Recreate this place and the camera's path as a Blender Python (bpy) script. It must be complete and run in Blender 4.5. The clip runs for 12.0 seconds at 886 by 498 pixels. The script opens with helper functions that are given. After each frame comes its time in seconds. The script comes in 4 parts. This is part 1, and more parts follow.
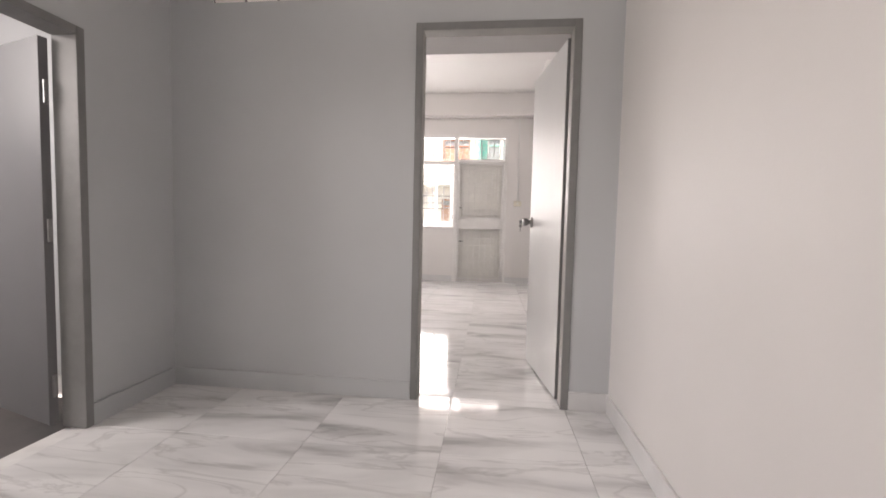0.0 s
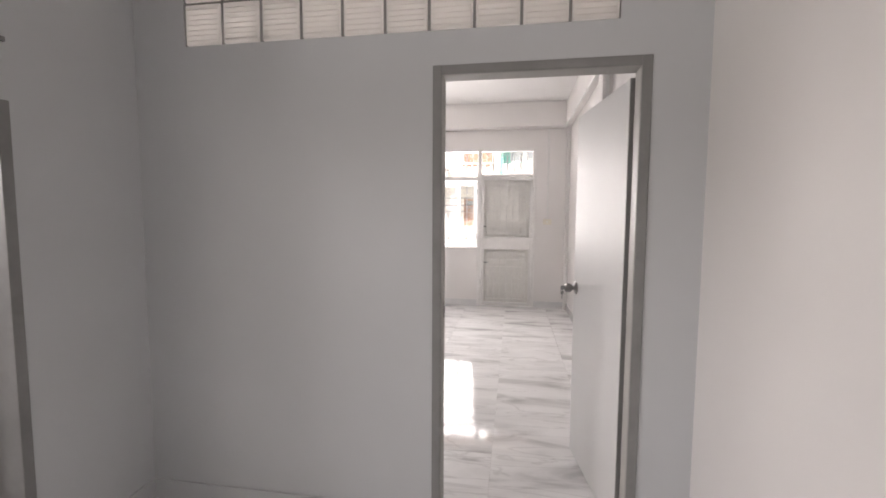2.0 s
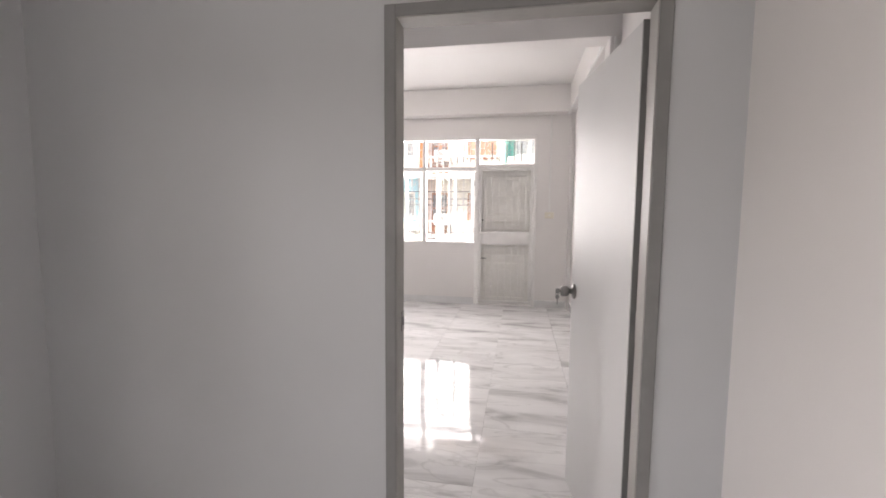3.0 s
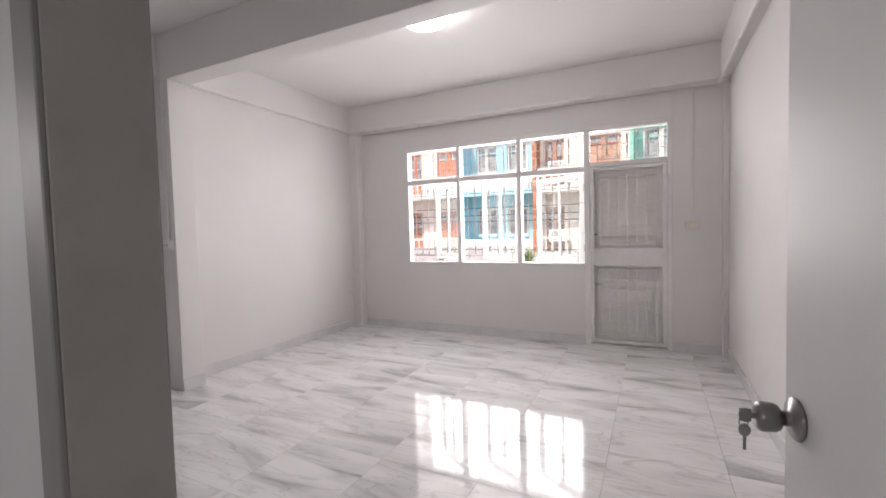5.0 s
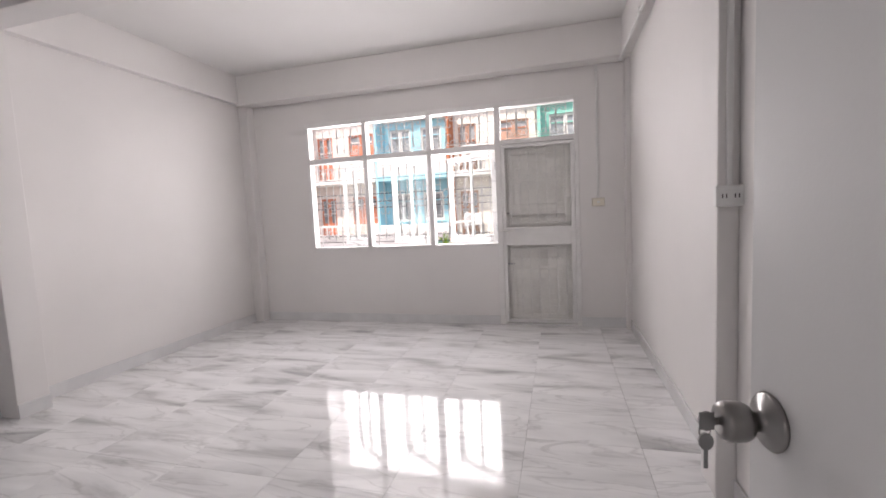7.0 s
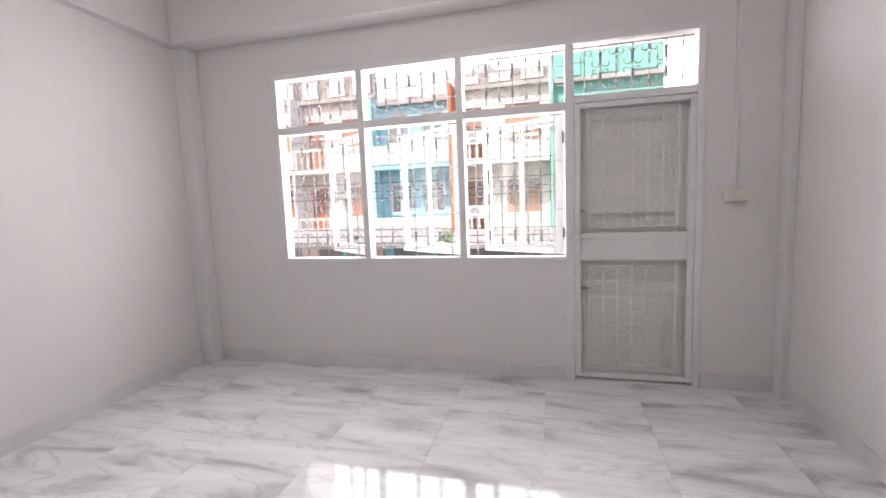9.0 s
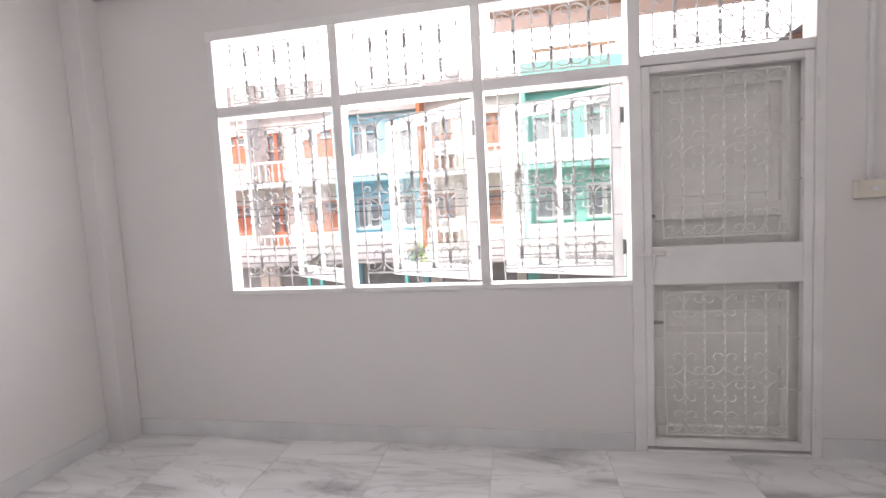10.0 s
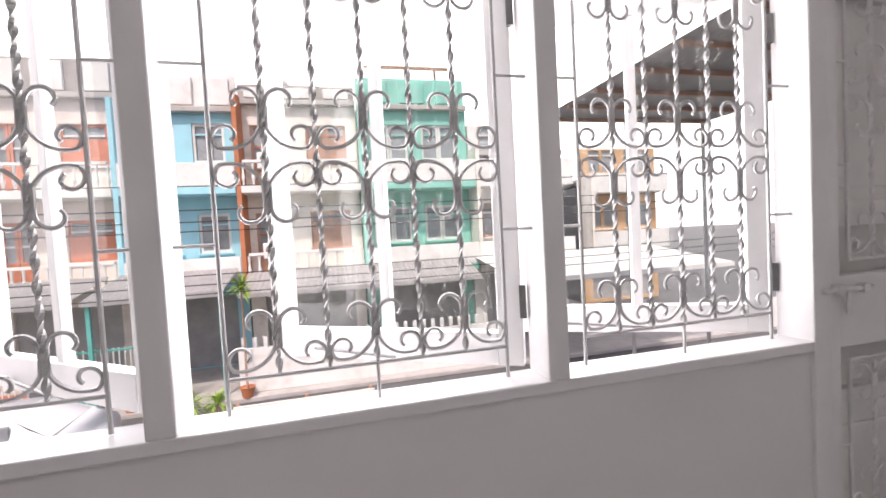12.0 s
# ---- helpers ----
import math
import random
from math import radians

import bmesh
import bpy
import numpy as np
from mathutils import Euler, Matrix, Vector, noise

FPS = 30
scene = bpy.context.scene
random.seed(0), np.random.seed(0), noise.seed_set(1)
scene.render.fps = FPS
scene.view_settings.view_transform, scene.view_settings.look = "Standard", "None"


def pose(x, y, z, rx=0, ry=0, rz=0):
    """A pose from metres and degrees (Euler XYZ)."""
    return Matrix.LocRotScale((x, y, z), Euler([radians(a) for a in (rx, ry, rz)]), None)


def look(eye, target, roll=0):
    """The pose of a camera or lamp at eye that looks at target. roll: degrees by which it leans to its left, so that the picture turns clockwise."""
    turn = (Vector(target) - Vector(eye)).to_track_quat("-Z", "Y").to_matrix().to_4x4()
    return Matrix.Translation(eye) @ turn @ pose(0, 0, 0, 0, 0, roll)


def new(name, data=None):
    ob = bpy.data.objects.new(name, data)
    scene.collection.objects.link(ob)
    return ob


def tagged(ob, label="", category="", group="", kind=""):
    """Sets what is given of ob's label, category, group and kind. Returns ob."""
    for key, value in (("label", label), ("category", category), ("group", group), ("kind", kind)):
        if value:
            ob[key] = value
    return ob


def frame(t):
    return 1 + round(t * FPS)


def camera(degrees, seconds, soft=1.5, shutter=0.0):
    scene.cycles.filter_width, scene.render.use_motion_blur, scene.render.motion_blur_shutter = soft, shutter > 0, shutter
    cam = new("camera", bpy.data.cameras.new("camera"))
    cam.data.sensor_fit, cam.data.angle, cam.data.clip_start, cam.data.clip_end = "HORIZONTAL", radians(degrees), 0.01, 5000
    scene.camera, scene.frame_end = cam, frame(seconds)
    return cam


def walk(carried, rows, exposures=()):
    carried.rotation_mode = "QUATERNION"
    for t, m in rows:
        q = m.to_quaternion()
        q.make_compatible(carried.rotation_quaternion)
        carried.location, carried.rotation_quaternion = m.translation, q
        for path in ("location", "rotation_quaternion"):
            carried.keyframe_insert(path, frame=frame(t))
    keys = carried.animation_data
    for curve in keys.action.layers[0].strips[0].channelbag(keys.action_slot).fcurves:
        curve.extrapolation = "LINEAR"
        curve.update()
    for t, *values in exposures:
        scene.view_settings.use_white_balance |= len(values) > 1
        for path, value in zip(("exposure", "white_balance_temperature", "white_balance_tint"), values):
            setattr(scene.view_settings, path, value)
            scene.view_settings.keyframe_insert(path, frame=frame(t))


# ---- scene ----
cam = camera(91.9, 12.0, soft=1.7)

PATH = [
    (0, (0.601, -7.148, 0.97), (0.381, -5.164, 0.851), 1.3),
    (0.5, (0.573, -7.045, 1.079), (0.299, -5.066, 0.979), 0.7),
    (1, (0.582, -6.91, 1.193), (0.202, -4.95, 1.078), 0.6),
    (1.5, (0.568, -6.771, 1.261), (0.198, -4.81, 1.133), 0.1),
    (2, (0.52, -6.648, 1.4), (0.197, -4.681, 1.246), 0.3),
    (2.5, (0.57, -6.495, 1.389), (0.251, -4.529, 1.206), 0.4),
    (4.5, (0.653, -5.217, 1.339), (-0.055, -3.35, 1.223), -0.6),
    (5, (0.654, -5.047, 1.341), (-0.225, -3.252, 1.25), -1.5),
    (5.5, (0.723, -4.984, 1.333), (-0.341, -3.293, 1.253), -2.0),
    (6, (0.755, -4.934, 1.299), (-0.427, -3.323, 1.209), -2.3),
    (6.5, (0.731, -4.872, 1.301), (-0.192, -3.103, 1.169), -2.5),
    (7, (0.622, -4.738, 1.281), (0.097, -2.815, 1.113), -2.7),
    (9, (-0.12, -3.189, 1.328), (-0.62, -1.264, 1.12), -2.2),
    (9.5, (-0.365, -2.763, 1.323), (-0.778, -0.814, 1.155), -3.2),
    (10, (-0.616, -2.326, 1.296), (-0.953, -0.36, 1.146), -3.1),
    (10.5, (-0.893, -1.906, 1.303), (-1.0, 0.086, 1.168), -3.7),
    (11, (-1.086, -1.497, 1.227), (-0.926, 0.497, 1.204), -3.2),
    (11.5, (-1.216, -1.157, 1.225), (-0.866, 0.812, 1.228), -3.0),
    (12, (-1.248, -0.866, 1.262), (-0.765, 1.073, 1.182), -3.1),
]
walk(cam, [(t, look(eye, target, roll)) for t, eye, target, roll in PATH],
     [(0, 2.15, 7200, 18), (0.6, 2.1, 7150, 18), (2.5, 2.15, 7000, 17), (4.5, 1.65, 6900, 18), (5.5, 1.5, 6800, 18), (6.5, 1.4, 6800, 18), (7, 1.55, 6800, 19),
      (9.5, 1.6, 6700, 18), (10.5, 1.8, 6700, 19), (11.5, 1.35, 6700, 20), (12, 1.05, 6700, 21)])

# ---- light ----
world = bpy.data.worlds.new("World")
scene.world = world
world.use_nodes = True
wn, wl = world.node_tree.nodes, world.node_tree.links
sky = wn.new("ShaderNodeTexSky")
sky.sky_type = 'NISHITA'
sky.sun_disc = False
sky.sun_elevation = radians(58)
sky.sun_rotation = radians(200)
sky.dust_density = 4.0
wl.new(sky.outputs[0], wn["Background"].inputs[0])
wn["Background"].inputs[1].default_value = 0.10


def lamp(name, kind, m, power, color, **more):
    data = bpy.data.lights.new(name, kind)
    data.energy, data.color = power, color
    for key, value in more.items():
        if key == "angle":
            data.angle = value
        if key == "size":
            data.shape, data.size, data.size_y = 'RECTANGLE', value[0], value[1]
    ob = new(name, data)
    ob.matrix_world = m
    return ob


# the sun stands behind the house and lights the row across the street
lamp("sun", 'SUN', look((-6, -14, 24), (0, 0, 0)), 1.6, (1.0, 0.95, 0.88), angle=radians(0.6))
# daylight before the window's opening
lamp("window_daylight", 'AREA', look((-1.14, 0.64, 1.66), (-1.14, -3, 1.66)), 46, (0.97, 0.98, 1.0), size=(2.5, 1.6))
# added fill from an unseen side opening, brightens the hall's east wall
lamp("hall_fill", 'AREA', look((-1.3, -7.75, 1.55), (1.2, -7.6, 1.45)), 7.2, (1.0, 0.97, 0.94), size=(0.85, 1.2))
# added fill that brightens the bathroom; its window is assumed, out of view
lamp("bathroom_fill", 'AREA', look((-2.85, -6.3, 1.9), (-1.2, -6.2, 0.8)), 8, (1.0, 1.0, 1.0), size=(0.7, 0.7))

# ---- materials ----


def material(name):
    m = bpy.data.materials.new(name)
    m.use_nodes = True
    return m, m.node_tree.nodes, m.node_tree.links, m.node_tree.nodes["Principled BSDF"]


def painted(name, color, rough=0.6, spread=0.06, scale=3.0, bump=0.15, fine=180.0, metal=0.0, dirt=None, dirt_amount=0.0):
    """Paint with soft blotches, fine grain and, where asked, dirt."""
    m, n, l, b = material(name)
    co = n.new("ShaderNodeTexCoord")
    big = n.new("ShaderNodeTexNoise")
    big.inputs["Scale"].default_value, big.inputs["Detail"].default_value = scale, 5
    l.new(co.outputs["Object"], big.inputs["Vector"])
    ramp = n.new("ShaderNodeValToRGB")
    ramp.color_ramp.elements[0].position, ramp.color_ramp.elements[1].position = 0.3, 0.7
    ramp.color_ramp.elements[0].color = (*[c * (1 - spread) for c in color], 1)
    ramp.color_ramp.elements[1].color = (*[min(1, c * (1 + spread)) for c in color], 1)
    l.new(big.outputs[0], ramp.inputs[0])
    out = ramp.outputs[0]
    if dirt:
        spots = n.new("ShaderNodeTexNoise")
        spots.inputs["Scale"].default_value, spots.inputs["Detail"].default_value = scale * 3.1, 8
        l.new(co.outputs["Object"], spots.inputs["Vector"])
        cut = n.new("ShaderNodeMapRange")
        cut.inputs["From Min"].default_value, cut.inputs["From Max"].default_value = 0.5, 0.75
        cut.inputs["To Max"].default_value = dirt_amount
        l.new(spots.outputs[0], cut.inputs["Value"])
        mix = n.new("ShaderNodeMix")
        mix.data_type = 'RGBA'
        l.new(cut.outputs[0], mix.inputs[0])
        l.new(out, mix.inputs[6])
        mix.inputs[7].default_value = (*dirt, 1)
        out = mix.outputs[2]
    l.new(out, b.inputs["Base Color"])
    grain = n.new("ShaderNodeTexNoise")
    grain.inputs["Scale"].default_value, grain.inputs["Detail"].default_value = fine, 4
    l.new(co.outputs["Object"], grain.inputs["Vector"])
    bp = n.new("ShaderNodeBump")
    bp.inputs["Strength"].default_value, bp.inputs["Distance"].default_value = bump, 0.002
    l.new(grain.outputs[0], bp.inputs["Height"])
    l.new(bp.outputs[0], b.inputs["Normal"])
    b.inputs["Roughness"].default_value, b.inputs["Metallic"].default_value = rough, metal
    return m


def marble(name):
    """Polished white tile with slanting grey veins; each tile has its own cut."""
    m, n, l, b = material(name)
    geo = n.new("ShaderNodeNewGeometry")
    info = n.new("ShaderNodeObjectInfo")
    push = n.new("ShaderNodeMath")
    push.operation = 'MULTIPLY'
    push.inputs[1].default_value = 9.0
    l.new(info.outputs["Random"], push.inputs[0])
    add = n.new("ShaderNodeVectorMath")
    l.new(geo.outputs["Position"], add.inputs[0])
    l.new(push.outputs[0], add.inputs[1])
    mp = n.new("ShaderNodeMapping")
    mp.inputs["Rotation"].default_value = (0, 0, radians(-26))
    mp.inputs["Scale"].default_value = (1.0, 4.2, 1.0)
    l.new(add.outputs[0], mp.inputs[0])
    soft = n.new("ShaderNodeTexNoise")
    soft.inputs["Scale"].default_value, soft.inputs["Detail"].default_value = 1.25, 6
    soft.inputs["Distortion"].default_value = 0.7
    l.new(mp.outputs[0], soft.inputs["Vector"])
    r1 = n.new("ShaderNodeValToRGB")
    e = r1.color_ramp.elements
    e[0].position, e[0].color = 0.30, (0.46, 0.46, 0.47, 1)
    e[1].position, e[1].color = 0.60, (0.86, 0.86, 0.865, 1)
    mid = r1.color_ramp.elements.new(0.44)
    mid.color = (0.74, 0.74, 0.745, 1)
    l.new(soft.outputs[0], r1.inputs[0])
    vein = n.new("ShaderNodeTexNoise")
    vein.inputs["Scale"].default_value, vein.inputs["Detail"].default_value = 1.1, 9
    vein.inputs["Distortion"].default_value = 1.3
    l.new(mp.outputs[0], vein.inputs["Vector"])
    r2 = n.new("ShaderNodeValToRGB")
    e = r2.color_ramp.elements
    e[0].position, e[0].color = 0.47, (1, 1, 1, 1)
    e[1].position, e[1].color = 0.515, (1, 1, 1, 1)
    line = r2.color_ramp.elements.new(0.49)
    line.color = (0.80, 0.797, 0.797, 1)
    l.new(vein.outputs[0], r2.inputs[0])
    mix = n.new("ShaderNodeMix")
    mix.data_type, mix.blend_type = 'RGBA', 'MULTIPLY'
    mix.inputs[0].default_value = 0.9
    l.new(r1.outputs[0], mix.inputs[6])
    l.new(r2.outputs[0], mix.inputs[7])
    l.new(mix.outputs[2], b.inputs["Base Color"])
    wave = n.new("ShaderNodeTexNoise")
    wave.inputs["Scale"].default_value = 5.0
    l.new(geo.outputs["Position"], wave.inputs["Vector"])
    bp = n.new("ShaderNodeBump")
    bp.inputs["Strength"].default_value, bp.inputs["Distance"].default_value = 0.05, 0.004
    l.new(wave.outputs[0], bp.inputs["Height"])
    l.new(bp.outputs[0], b.inputs["Normal"])
    b.inputs["Roughness"].default_value = 0.07
    b.inputs["IOR"].default_value = 1.6
    return m


def clear_glass(name, tint=(1, 1, 1)):
    """A thin pane: nearly all light goes straight through, a little is mirrored."""
    m, n, l, b = material(name)
    n.remove(b)
    clear = n.new("ShaderNodeBsdfTransparent")
    clear.inputs[0].default_value = (*tint, 1)
    gloss = n.new("ShaderNodeBsdfGlossy")
    gloss.inputs["Roughness"].default_value = 0.02
    mix = n.new("ShaderNodeMixShader")
    mix.inputs[0].default_value = 0.05
    l.new(clear.outputs[0], mix.inputs[1])
    l.new(gloss.outputs[0], mix.inputs[2])
    l.new(mix.outputs[0], n["Material Output"].inputs[0])
    return m


def glowing(name, color, power):
    m, n, l, b = material(name)
    b.inputs["Base Color"].default_value = (0.9, 0.9, 0.9, 1)
    b.inputs["Emission Color"].default_value = (*color, 1)
    b.inputs["Emission Strength"].default_value = power
    return m


def leafy(name, color):
    m, n, l, b = material(name)
    geo = n.new("ShaderNodeNewGeometry")
    ramp = n.new("ShaderNodeValToRGB")
    ramp.color_ramp.elements[0].color = (*[c * 0.6 for c in color], 1)
    ramp.color_ramp.elements[1].color = (*[min(1, c * 1.5) for c in color], 1)
    l.new(geo.outputs["Random Per Island"], ramp.inputs[0])
    l.new(ramp.outputs[0], b.inputs["Base Color"])
    b.inputs["Roughness"].default_value = 0.55
    return m


WALL = painted("white_emulsion", (0.77, 0.75, 0.74), 0.55, 0.025, 1.3, 0.12, 90)
# darker, cooler than the east wall's paint: hall shade put into the colour
HALL_SHADED = painted("shaded_grey_white_emulsion", (0.565, 0.583, 0.60), 0.5, 0.03, 1.3, 0.12, 90)
CEIL = painted("ceiling_white", (0.78, 0.77, 0.76), 0.75, 0.02, 1.0, 0.1, 120)
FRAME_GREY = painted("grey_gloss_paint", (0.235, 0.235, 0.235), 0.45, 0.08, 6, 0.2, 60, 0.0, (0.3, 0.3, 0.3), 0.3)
# lit copy of the frame's grey, for inner faces catching room light
LINING_LIT = painted("lit_grey_lining_paint", (0.36, 0.352, 0.335), 0.5, 0.06, 5, 0.2, 60, 0.0, (0.28, 0.27, 0.255), 0.3)
LEAF = painted("satin_white_door", (0.64, 0.64, 0.64), 0.45, 0.03, 2.0, 0.1, 140)
# grey deepened: the leaf's shadow side is painted into it
BATH_DOOR_SHADED = painted("shaded_grey_plastic_door", (0.16, 0.16, 0.17), 0.4, 0.04, 3, 0.1, 120)
WHITE = painted("white_gloss_paint", (0.80, 0.79, 0.78), 0.35, 0.04, 7, 0.2, 70)
# white paint greyed, so the bars' silhouette against daylight is in the colour
IRON_BACKLIT = painted("backlit_white_iron", (0.54, 0.535, 0.53), 0.4, 0.1, 30, 0.3, 200)
OLD_WOOD = painted("weathered_white_wood", (0.83, 0.82, 0.79), 0.55, 0.05, 4, 0.3, 60, 0.0, (0.55, 0.54, 0.51), 0.18)
CHROME = painted("brushed_steel", (0.27, 0.26, 0.255), 0.28, 0.04, 40, 0.05, 300, 1.0)
STEEL_DARK = painted("dull_steel", (0.28, 0.28, 0.28), 0.35, 0.08, 40, 0.05, 300, 1.0)
PLASTIC = painted("cream_plastic", (0.75, 0.71, 0.62), 0.35, 0.03, 12, 0.05, 200)
PLASTIC_W = painted("white_plastic", (0.78, 0.78, 0.77), 0.35, 0.03, 12, 0.05, 200)
SLOT = painted("dark_slot", (0.03, 0.03, 0.03), 0.5)
MARBLE = marble("polished_marble_tile")
GROUT = painted("pale_grout", (0.72, 0.72, 0.715), 0.8, 0.08, 12)
SKIRT = painted("grey_white_skirting_tile", (0.73, 0.73, 0.735), 0.16, 0.08, 4, 0.04, 40)
MORTAR = painted("grey_mortar", (0.26, 0.26, 0.255), 0.8, 0.1, 20)
BATH_FLOOR = painted("dark_bathroom_tile", (0.09, 0.08, 0.08), 0.3, 0.2, 6)
IRON_W = painted("white_painted_iron", (0.78, 0.77, 0.75), 0.4, 0.06, 30, 0.3, 200)
GLASS = clear_glass("window_glass", (0.97, 0.99, 0.98))
LAMP_GLOW = glowing("lamp_diffuser", (1.0, 0.99, 0.97), 7.0)

m, n, l, b = material("ribbed_glass_block")
b.inputs["Base Color"].default_value = (0.93, 0.92, 0.90, 1)
b.inputs["Roughness"].default_value = 0.15
tr = n.new("ShaderNodeBsdfTranslucent")
tr.inputs[0].default_value = (0.97, 0.95, 0.93, 1)
ms = n.new("ShaderNodeMixShader")
ms.inputs[0].default_value = 0.82
l.new(b.outputs[0], ms.inputs[1])
l.new(tr.outputs[0], ms.inputs[2])
l.new(ms.outputs[0], n["Material Output"].inputs[0])
BLOCK = m

SKY_GLOW = glowing("hazy_white_sky", (1.0, 0.99, 0.98), 0.75)

# street colours
PEACH = painted("peach_render", (0.76, 0.66, 0.60), 0.8, 0.08, 0.8, 0.3, 40, 0.0, (0.36, 0.30, 0.26), 0.5)
CREAM = painted("cream_render", (0.76, 0.71, 0.64), 0.8, 0.08, 0.8, 0.3, 40, 0.0, (0.40, 0.36, 0.32), 0.5)
BLUE = painted("sky_blue_render", (0.33, 0.62, 0.70), 0.8, 0.08, 0.8, 0.3, 40, 0.0, (0.35, 0.5, 0.55), 0.4)
GREEN = painted("sea_green_render", (0.22, 0.54, 0.45), 0.8, 0.08, 0.8, 0.3, 40, 0.0, (0.3, 0.42, 0.36), 0.4)
PALE = painted("white_render", (0.70, 0.69, 0.66), 0.8, 0.08, 0.8, 0.3, 40, 0.0, (0.42, 0.40, 0.38), 0.4)
WORN = painted("stained_grey_render", (0.34, 0.31, 0.29), 0.85, 0.2, 1.2, 0.3, 40, 0.0, (0.14, 0.12, 0.11), 0.7)
TAN = painted("tan_shutter", (0.56, 0.36, 0.20), 0.6, 0.1, 2, 0.2, 30)
RED = painted("orange_red_shutter", (0.55, 0.20, 0.12), 0.55, 0.12, 5, 0.2, 30)
BROWN = painted("brown_shutter", (0.42, 0.25, 0.18), 0.6, 0.15, 5, 0.2, 30)
SLATE = painted("grey_metal_roof", (0.33, 0.32, 0.315), 0.6, 0.15, 2, 0.2, 30, 0.0, (0.35, 0.3, 0.26), 0.5)
SOFFIT = painted("brown_plank_soffit", (0.30, 0.19, 0.12), 0.65, 0.15, 4, 0.2, 40)
SOFFIT_P = painted("pinkish_awning", (0.60, 0.47, 0.42), 0.7, 0.06, 2, 0.2, 40)
ASPHALT = painted("asphalt", (0.10, 0.10, 0.10), 0.9, 0.15, 0.7, 0.6, 60)
CONCRETE = painted("pale_concrete", (0.42, 0.40, 0.38), 0.85, 0.12, 0.9, 0.4, 40, 0.0, (0.28, 0.26, 0.24), 0.5)
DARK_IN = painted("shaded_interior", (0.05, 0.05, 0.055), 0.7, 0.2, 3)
WINDOW_DARK = painted("dark_window_glass", (0.30, 0.32, 0.33), 0.12, 0.2, 3, 0.02, 20)
TEAL = painted("teal_gate_paint", (0.10, 0.42, 0.37), 0.5, 0.1, 6)
CABLE = painted("black_cable", (0.02, 0.02, 0.02), 0.6)
LEAVES = leafy("yellow_green_leaves", (0.22, 0.34, 0.05))
TERRA = painted("terracotta", (0.45, 0.17, 0.08), 0.8, 0.1, 8)
CARPAINT = painted("white_car_paint", (0.75, 0.76, 0.78), 0.15, 0.02, 3, 0.0)
RUBBER = painted("tyre_rubber", (0.02, 0.02, 0.02), 0.8)

# ---- mesh helpers ----


def part(name, bm, mat, parent=None, label="", smooth=False):
    me = bpy.data.meshes.new(name)
    bmesh.ops.recalc_face_normals(bm, faces=bm.faces[:])
    bm.to_mesh(me)
    bm.free()
    me.materials.append(mat)
    if smooth:
        for p in me.polygons:
            p.use_smooth = True
    ob = new(name, me)
    if parent:
        ob.parent = parent
    if label:
        tagged(ob, label)
    return ob


def holder(name, label, category, at=(0, 0, 0), group="", kind="", rz=0):
    ob = new(name)
    ob.empty_display_size = 0.1
    ob.matrix_basis = pose(*at, 0, 0, rz)
    return tagged(ob, label, category, group, kind)


def box(bm, lo, hi, bevel=0.0):
    vs = bmesh.ops.create_cube(bm, size=1)["verts"]
    for v in vs:
        v.co = Vector([lo[i] + (v.co[i] + 0.5) * (hi[i] - lo[i]) for i in range(3)])
    if bevel:
        es = list({e for v in vs for e in v.link_edges})
        bmesh.ops.bevel(bm, geom=es, offset=bevel, segments=2, affect='EDGES', profile=0.5)
    return bm


def boxed(lo, hi, bevel=0.0):
    return box(bmesh.new(), lo, hi, bevel)


def rod(bm, a, b, r, sides=8, r2=None):
    a, b = Vector(a), Vector(b)
    d = b - a
    m = Matrix.Translation((a + b) / 2) @ d.to_track_quat('Z', 'Y').to_matrix().to_4x4()
    bmesh.ops.create_cone(bm, cap_ends=True, segments=sides, radius1=r, radius2=r if r2 is None else r2, depth=d.length, matrix=m)
    return bm


def pierced(axis, u0, u1, v0, v1, w0, w1, holes):
    """A wall over u (x or y) and v (height), from w0 to w1 thick, with openings (u0, u1, v0, v1) cut through it."""
    us = sorted({u0, u1, *[h[0] for h in holes], *[h[1] for h in holes]})
    vs = sorted({v0, v1, *[h[2] for h in holes], *[h[3] for h in holes]})

    def solid(i, j):
        if i < 0 or j < 0 or i >= len(us) - 1 or j >= len(vs) - 1:
            return False
        cu, cv = (us[i] + us[i + 1]) / 2, (vs[j] + vs[j + 1]) / 2
        return not any(h[0] < cu < h[1] and h[2] < cv < h[3] for h in holes)

    bm = bmesh.new()
    known = {}

    def vert(u, v, w):
        key = (round(u, 5), round(v, 5), round(w, 5))
        if key not in known:
            known[key] = bm.verts.new((u, w, v) if axis == 'x' else (w, u, v))
        return known[key]

    def quad(*pts):
        bm.faces.new([vert(*p) for p in pts])

    for i in range(len(us) - 1):
        for j in range(len(vs) - 1):
            if not solid(i, j):
                continue
            a, b2, c, d = us[i], us[i + 1], vs[j], vs[j + 1]
            for w in (w0, w1):
                quad((a, c, w), (b2, c, w), (b2, d, w), (a, d, w))
            if not solid(i - 1, j):
                quad((a, c, w0), (a, d, w0), (a, d, w1), (a, c, w1))
            if not solid(i + 1, j):
                quad((b2, c, w0), (b2, d, w0), (b2, d, w1), (b2, c, w1))
            if not solid(i, j - 1):
                quad((a, c, w0), (b2, c, w0), (b2, c, w1), (a, c, w1))
            if not solid(i, j + 1):
                quad((a, d, w0), (b2, d, w0), (b2, d, w1), (a, d, w1))
    return bm


